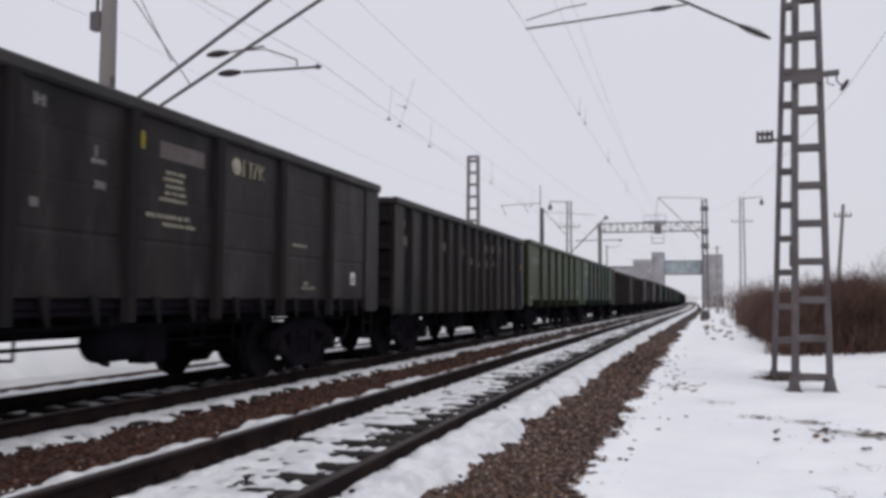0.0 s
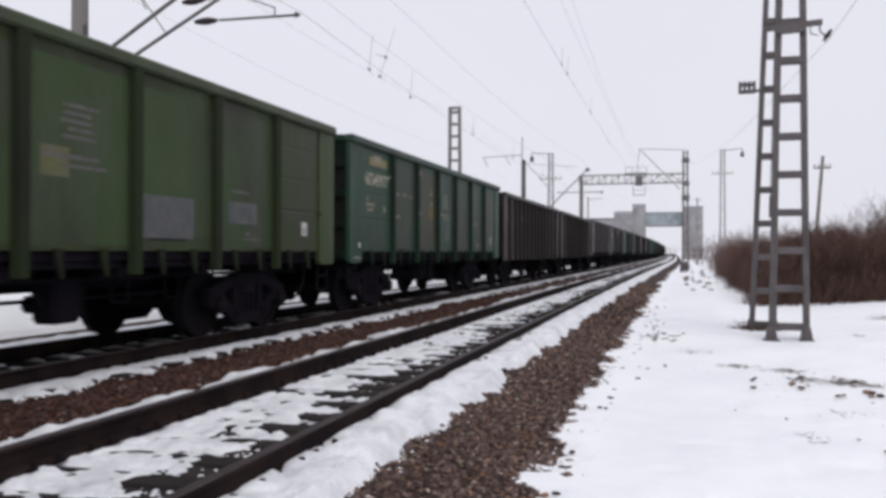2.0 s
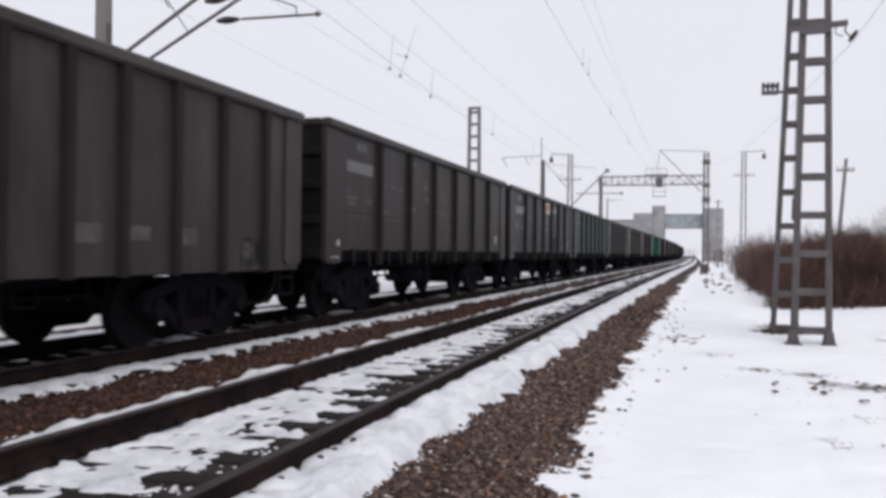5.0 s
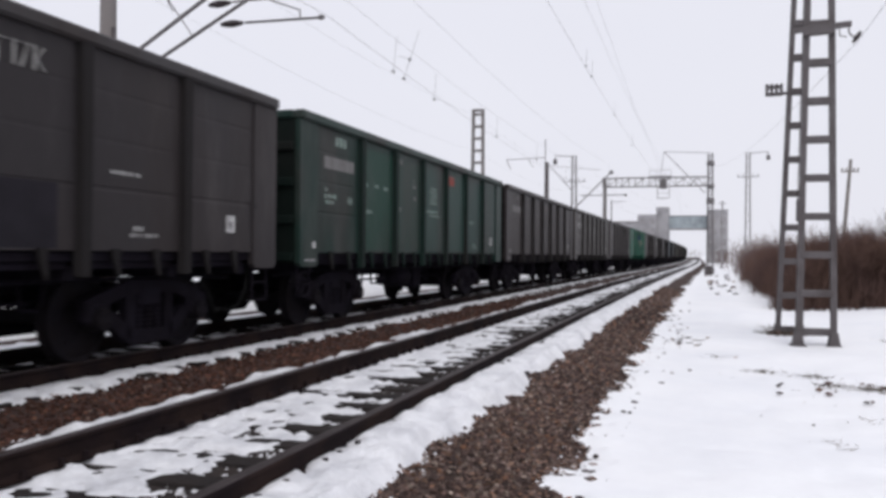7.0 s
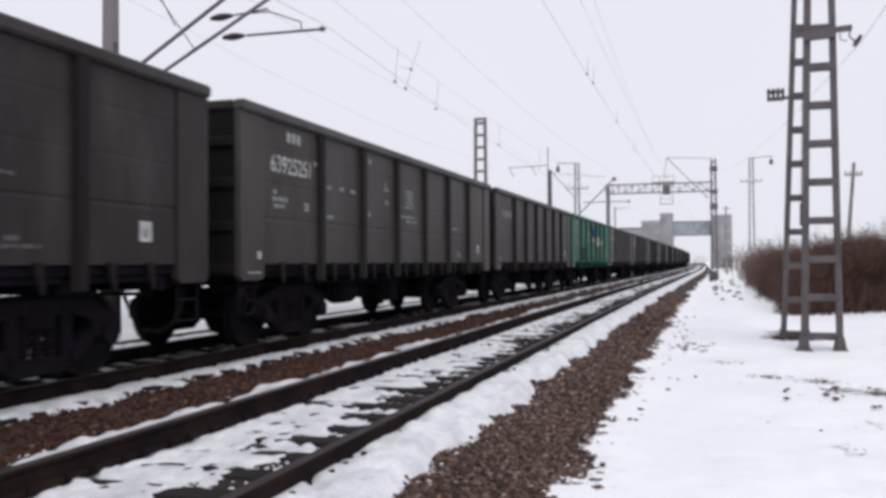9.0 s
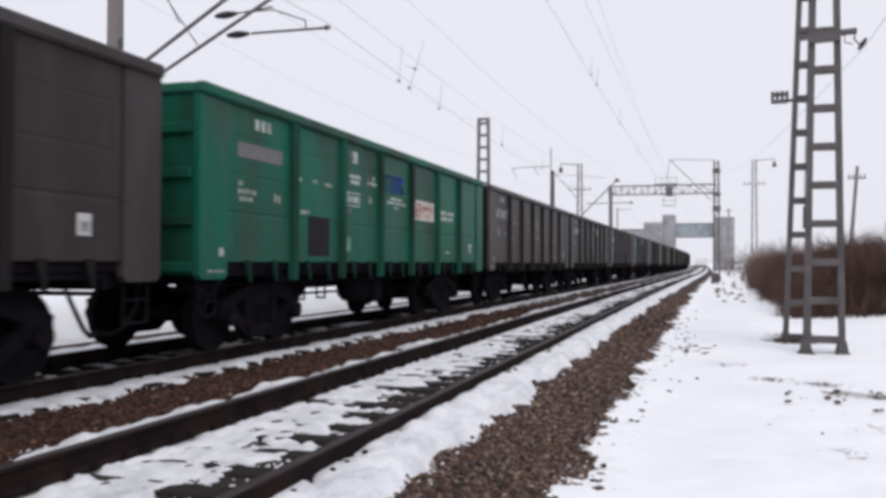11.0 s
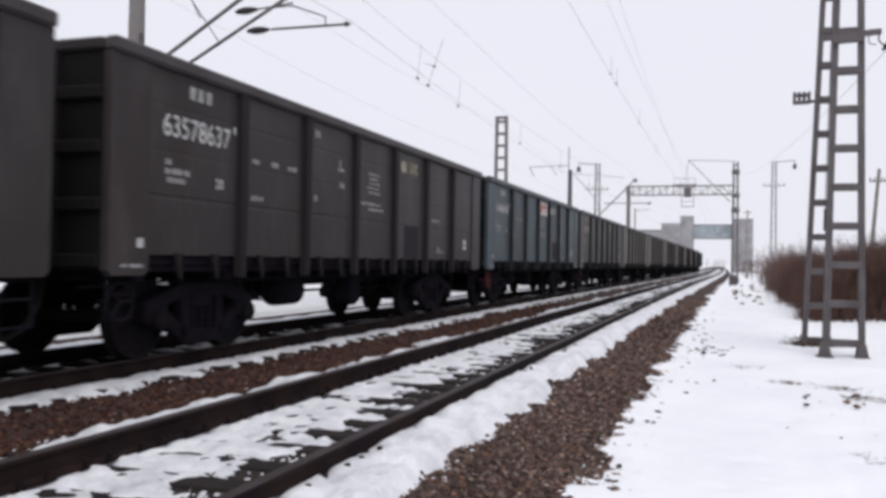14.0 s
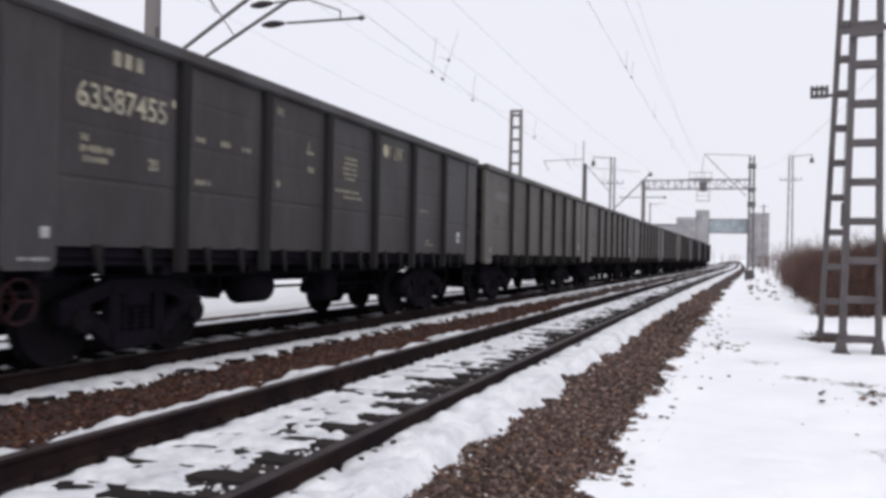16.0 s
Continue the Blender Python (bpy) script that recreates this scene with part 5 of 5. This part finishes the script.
def make_gantry():
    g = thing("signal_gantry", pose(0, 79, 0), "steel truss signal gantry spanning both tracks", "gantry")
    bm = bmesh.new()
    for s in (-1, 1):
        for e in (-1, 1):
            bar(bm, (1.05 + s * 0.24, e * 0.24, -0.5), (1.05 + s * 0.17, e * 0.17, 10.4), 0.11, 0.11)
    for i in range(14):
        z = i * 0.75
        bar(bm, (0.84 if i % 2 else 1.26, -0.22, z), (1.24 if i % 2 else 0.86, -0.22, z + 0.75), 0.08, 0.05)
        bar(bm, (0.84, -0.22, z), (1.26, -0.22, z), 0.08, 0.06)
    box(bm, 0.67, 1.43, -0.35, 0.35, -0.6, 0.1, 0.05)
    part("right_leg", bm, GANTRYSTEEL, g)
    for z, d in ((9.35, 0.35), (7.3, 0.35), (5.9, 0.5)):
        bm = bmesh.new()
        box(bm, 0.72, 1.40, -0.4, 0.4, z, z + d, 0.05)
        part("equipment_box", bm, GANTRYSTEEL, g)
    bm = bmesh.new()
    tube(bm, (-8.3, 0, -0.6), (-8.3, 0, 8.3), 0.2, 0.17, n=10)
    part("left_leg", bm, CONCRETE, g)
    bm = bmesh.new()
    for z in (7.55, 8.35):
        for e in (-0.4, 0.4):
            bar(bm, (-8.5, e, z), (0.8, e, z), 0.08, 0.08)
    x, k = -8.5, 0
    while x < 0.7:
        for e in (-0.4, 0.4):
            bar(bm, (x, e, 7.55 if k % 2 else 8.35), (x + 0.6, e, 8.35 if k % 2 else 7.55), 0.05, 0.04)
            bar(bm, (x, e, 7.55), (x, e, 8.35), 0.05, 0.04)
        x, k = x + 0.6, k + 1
    part("truss_beam", bm, HAZESTEEL, g)
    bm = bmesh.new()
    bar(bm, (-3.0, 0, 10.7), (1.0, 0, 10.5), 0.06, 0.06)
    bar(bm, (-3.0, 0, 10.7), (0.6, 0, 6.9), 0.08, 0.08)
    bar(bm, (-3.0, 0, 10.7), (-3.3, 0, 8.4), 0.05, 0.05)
    part("stay", bm, HAZESTEEL, g)
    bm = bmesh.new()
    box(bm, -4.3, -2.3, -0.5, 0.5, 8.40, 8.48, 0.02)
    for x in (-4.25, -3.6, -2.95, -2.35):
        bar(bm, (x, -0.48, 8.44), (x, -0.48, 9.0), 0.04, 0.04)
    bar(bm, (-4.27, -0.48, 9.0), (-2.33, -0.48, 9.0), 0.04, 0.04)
    part("walkway", bm, HAZESTEEL, g)
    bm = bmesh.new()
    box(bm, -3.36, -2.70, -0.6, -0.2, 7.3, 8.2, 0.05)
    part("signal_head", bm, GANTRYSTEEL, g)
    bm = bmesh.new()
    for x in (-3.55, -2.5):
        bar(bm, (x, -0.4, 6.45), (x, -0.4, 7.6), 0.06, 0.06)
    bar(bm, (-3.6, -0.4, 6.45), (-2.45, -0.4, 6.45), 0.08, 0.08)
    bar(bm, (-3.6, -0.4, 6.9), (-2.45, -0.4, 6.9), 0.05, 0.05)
    part("hanger", bm, HAZESTEEL, g)
    # a dark relay cabinet and a heap at the foot
    c = thing("relay_cabinet", pose(0.9, 74, -0.45), "small dark trackside cabinet at the gantry foot", "cabinet")
    bm = bmesh.new()
    box(bm, -0.35, 0.35, -0.25, 0.25, 0, 0.85, 0.03)
    part("body", bm, MASTSTEEL, c)
    bm = bmesh.new()
    box(bm, -0.3, 0.3, -0.275, -0.255, 0.1, 0.78, 0.01)
    part("door", bm, MASTSTEEL, c)


def make_bridge():
    b = thing("footbridge", pose(0, 200, 0), "grey covered footbridge with stair towers, haze in its colour", "bridge")
    for x0, x1, z1 in ((-13.2, -9.0, 10.6), (2.2, 6.4, 11.6)):
        bm = bmesh.new()
        box(bm, x0, x1, -4, 4, -0.7, z1, 0.05)
        part("stair_tower", bm, HAZECONCRETE, b)
        for i in range(4):
            for j in range(2):
                bm = bmesh.new()
                u = x0 + (x1 - x0) * (0.25 + 0.5 * j)
                box(bm, u - 0.7, u + 0.7, -4.06, -3.98, 1.2 + 2.4 * i, 2.6 + 2.4 * i)
                part("window", bm, HAZESTEEL, b)
    bm = bmesh.new()
    box(bm, -9.1, -6.3, -3.0, 3.0, -0.7, 12.3, 0.05)
    part("lift_head", bm, HAZECONCRETE, b)
    bm = bmesh.new()
    box(bm, -10.2, 2.4, -2, 2, 7.5, 10.2, 0.05)
    part("covered_deck", bm, CLADDING, b)
    for i in range(8):
        bm = bmesh.new()
        x = -7.3 + i * 1.2
        box(bm, x, x + 1.0, -2.06, -1.98, 8.5, 9.8)
        part("window_pane", bm, CLADDING, b)
    bm = bmesh.new()
    box(bm, -10.2, 2.4, -2.2, 2.2, 7.2, 7.5, 0.02)
    box(bm, -10.3, 2.5, -2.2, 2.2, 10.2, 10.4, 0.02)
    part("edge_beam", bm, HAZECONCRETE, b)
    h = thing("apartment_building", pose(-24, 330, -0.6), "grey flat-roofed block far behind the train, haze in its colour", "building")
    bm = bmesh.new()
    box(bm, -14, 9, 0, 12, 0, 14.5, 0.05)
    part("wall", bm, HAZECONCRETE, h)
    bm = bmesh.new()
    box(bm, -14.3, 9.3, -0.3, 12.3, 14.5, 15.0, 0.02)
    part("roof", bm, CONCRETE, h)
    for i in range(4):
        for j in range(9):
            bm = bmesh.new()
            box(bm, -12.5 + 2.4 * j, -11.1 + 2.4 * j, -0.08, 0.02, 1.6 + 3.2 * i, 3.1 + 3.2 * i)
            part("window", bm, HAZESTEEL, h)


# ---- thicket ----
def sticks(name, list_of, mat):
    """Thin three-sided tapering sticks: start, end, radius."""
    P, Q, R = (np.array(a, float) for a in zip(*list_of))
    d = Q - P
    d /= np.linalg.norm(d, axis=1)[:, None]
    u = np.cross(d, np.array([0.3, 0.9, 0.2]))
    u /= np.linalg.norm(u, axis=1)[:, None]
    v = np.cross(d, u)
    vs = []
    for a in (0, 2.094, 4.189):
        vs.append(P + (u * math.cos(a) + v * math.sin(a)) * R[:, None])
    for a in (0, 2.094, 4.189):
        vs.append(Q + (u * math.cos(a) + v * math.sin(a)) * R[:, None] * 0.4)
    V = np.stack(vs, 1).reshape(-1, 3)
    k = np.arange(len(P))[:, None] * 6
    F = np.concatenate([k + np.array([[0, 1, 4, 3]]), k + np.array([[1, 2, 5, 4]]), k + np.array([[2, 0, 3, 5]])])
    return sheet(name, V.tolist(), F.tolist(), mat, smooth=False)


def shrub(rng, out, x, y, z, h, twigs, thick=0.012):
    lean = np.array([rng.normal(0, 0.16), rng.normal(0, 0.16), 1.0])
    base, mid = np.array([x, y, z]), np.array([x, y, z]) + lean * h * 0.55
    tip = mid + np.array([rng.normal(0, 0.22), rng.normal(0, 0.22), 1.0]) * h * 0.45
    out.append((base, mid, thick))
    out.append((mid, tip, thick * 0.6))
    for _ in range(twigs):
        f = rng.uniform(0.15, 0.95)
        p = base + (mid - base) * f / 0.55 if f < 0.55 else mid + (tip - mid) * (f - 0.55) / 0.45
        L = h * rng.uniform(0.12, 0.32)
        a = rng.uniform(0, 6.283)
        q = p + np.array([math.cos(a) * 0.6, math.sin(a) * 0.6, rng.uniform(0.3, 0.9)]) * L
        out.append((p, q, thick * 0.45))


def make_thicket():
    rng = np.random.RandomState(9)
    out = []

    def fill(x0, x1, y0, y1, per, h0, h1, twigs, edge=None):
        for _ in range(int(per * (x1 - x0) * (y1 - y0))):
            x, y = rng.uniform(x0, x1), rng.uniform(y0, y1)
            if edge is not None and x < edge(y) + rng.normal(0, 0.15):
                continue
            lump = 0.85 + 0.2 * float(noise2(np.array(x), np.array(y), 1.6, 21)) + 0.12 * float(noise2(np.array(x), np.array(y), 0.5, 22))
            near = 0.55 + 0.45 * min(1.0, max(0.0, (x - edge(y)) / 0.9)) if edge is not None else 1.0
            shrub(rng, out, x, y, float(ground_z(np.array(x), np.array(y))) - 0.05, rng.uniform(h0, h1) * lump * near, twigs)
    low = lambda y: 2.27 + 0.012 * (y - 31)
    line = lambda y: 2.50 + 0.012 * (y - 31) + 0.35 * math.sin(y * 0.45) * 0.5
    fill(2.2, 9.5, 26.2, 31.0, 75, 1.9, 2.5, 11, line)
    fill(2.2, 6.0, 31.0, 45.0, 34, 2.1, 2.7, 9, line)
    fill(2.3, 6.0, 45.0, 80.0, 7, 2.1, 3.0, 8, line)
    fill(2.0, 9.5, 25.2, 28.0, 100, 0.4, 1.3, 7, low)
    fill(2.0, 3.4, 31.0, 60.0, 16, 0.5, 1.4, 5, low)
    fill(6.0, 14.0, 33.0, 60.0, 3.0, 2.4, 3.2, 9)
    fill(2.6, 30.0, 80.0, 180.0, 0.45, 2.2, 3.6, 9)
    fill(6.3, 9.5, 31.0, 35.0, 7.0, 2.7, 3.6, 22)
    fill(-60.0, -22.0, 120.0, 190.0, 0.25, 2.5, 4.0, 8)
    ob = sticks("thicket", out, TWIG)
    tagged(ob, "dense leafless reddish-brown thicket beside the path", "bushes", kind="stuff")
    # dead grass poking through the snow
    out = []
    for cx, cy, n in ((1.65, 11.5, 60), (2.05, 11.4, 120), (2.3, 11.2, 60), (1.76, 9.1, 30), (1.15, 7.9, 30), (0.9, 12.6, 60), (0.3, 14.0, 60), (1.5, 12.3, 60), (-0.3, 16.0, 60), (2.2, 8.6, 30), (3.2, 17, 50), (4.4, 20, 60), (1.6, 19.2, 90), (1.45, 18.0, 140), (1.75, 17.7, 140), (2.1, 17.9, 90), (2.2, 27, 60), (-0.7, 6.1, 25)):
        for _ in range(n):
            x, y = cx + rng.normal(0, 0.13), cy + rng.normal(0, 0.10)
            z = float(ground_z(np.array(x), np.array(y))) + 0.03
            a, L = rng.uniform(0, 6.283), rng.uniform(0.03, 0.10) * (2.2 if cy > 17 else 1.0)
            out.append((np.array([x, y, z]), np.array([x + L * math.cos(a), y + L * math.sin(a), z + L * rng.uniform(0.1, 0.6)]), 0.004))
    tagged(sticks("dead_grass", out, GRASS), "flattened dead grass poking through the snow", "grass", kind="stuff")
    out = []
    for _ in range(60):
        x, y = rng.uniform(7, 34), rng.uniform(150, 260)
        shrub(rng, out, x, y, -0.6, rng.uniform(3.5, 7.5), 40, 0.05)
    for _ in range(25):
        shrub(rng, out, rng.uniform(6, 10), rng.uniform(100, 150), -0.6, rng.uniform(3, 5), 40, 0.03)
    tagged(sticks("bare_trees", out, HAZETWIG), "leafless trees beyond the thicket, haze in their colour", "trees", kind="stuff")
    # a far belt of bare trees on the skyline
    out = []
    for _ in range(420):
        a = rng.uniform(-0.55, 0.30)
        d = rng.uniform(420, 620)
        x, y = d * math.sin(a), d * math.cos(a)
        tall = 0.6 if -14 < x < 6 else 1.0
        shrub(rng, out, x, y, -0.8, rng.uniform(5, 10) * tall, 12, 0.10)
    tagged(sticks("tree_belt", out, HAZETWIG), "far belt of bare trees on the skyline", "trees", kind="stuff")


# ---- the place ----
make_ground()
ballast_bed = make_bed()
make_snow()
make_track("near_track", NEAR_X, "near track with rusty rails, snow between dark sleepers")
make_track("far_track", FAR_X, "far track with rusty rails under the train")
make_near_masts()
make_far_mast()
make_wires()
make_far_masts()
make_gantry()
make_bridge()
make_thicket()
TRAIN = make_train()
make_stones(ballast_bed)


def motions():
    """The train runs towards the viewer; every wheelset rolls with it."""
    beats = [i / FPS for i in range(16 * FPS + 1)]
    for k, w in TRAIN:
        walk(w, [(i / 2, wagon_pose(k, i / 2)) for i in range(33)])
        turn0 = random.Random(k).uniform(0, 360)
        for o in w.children_recursive:
            if o.name.startswith("wheelset"):
                y = o.matrix_basis.translation.y
                walk(o, [(t, pose(0, y, 0.4785, math.degrees(run_at(t) / 0.4785) + turn0)) for t in beats])


motions()
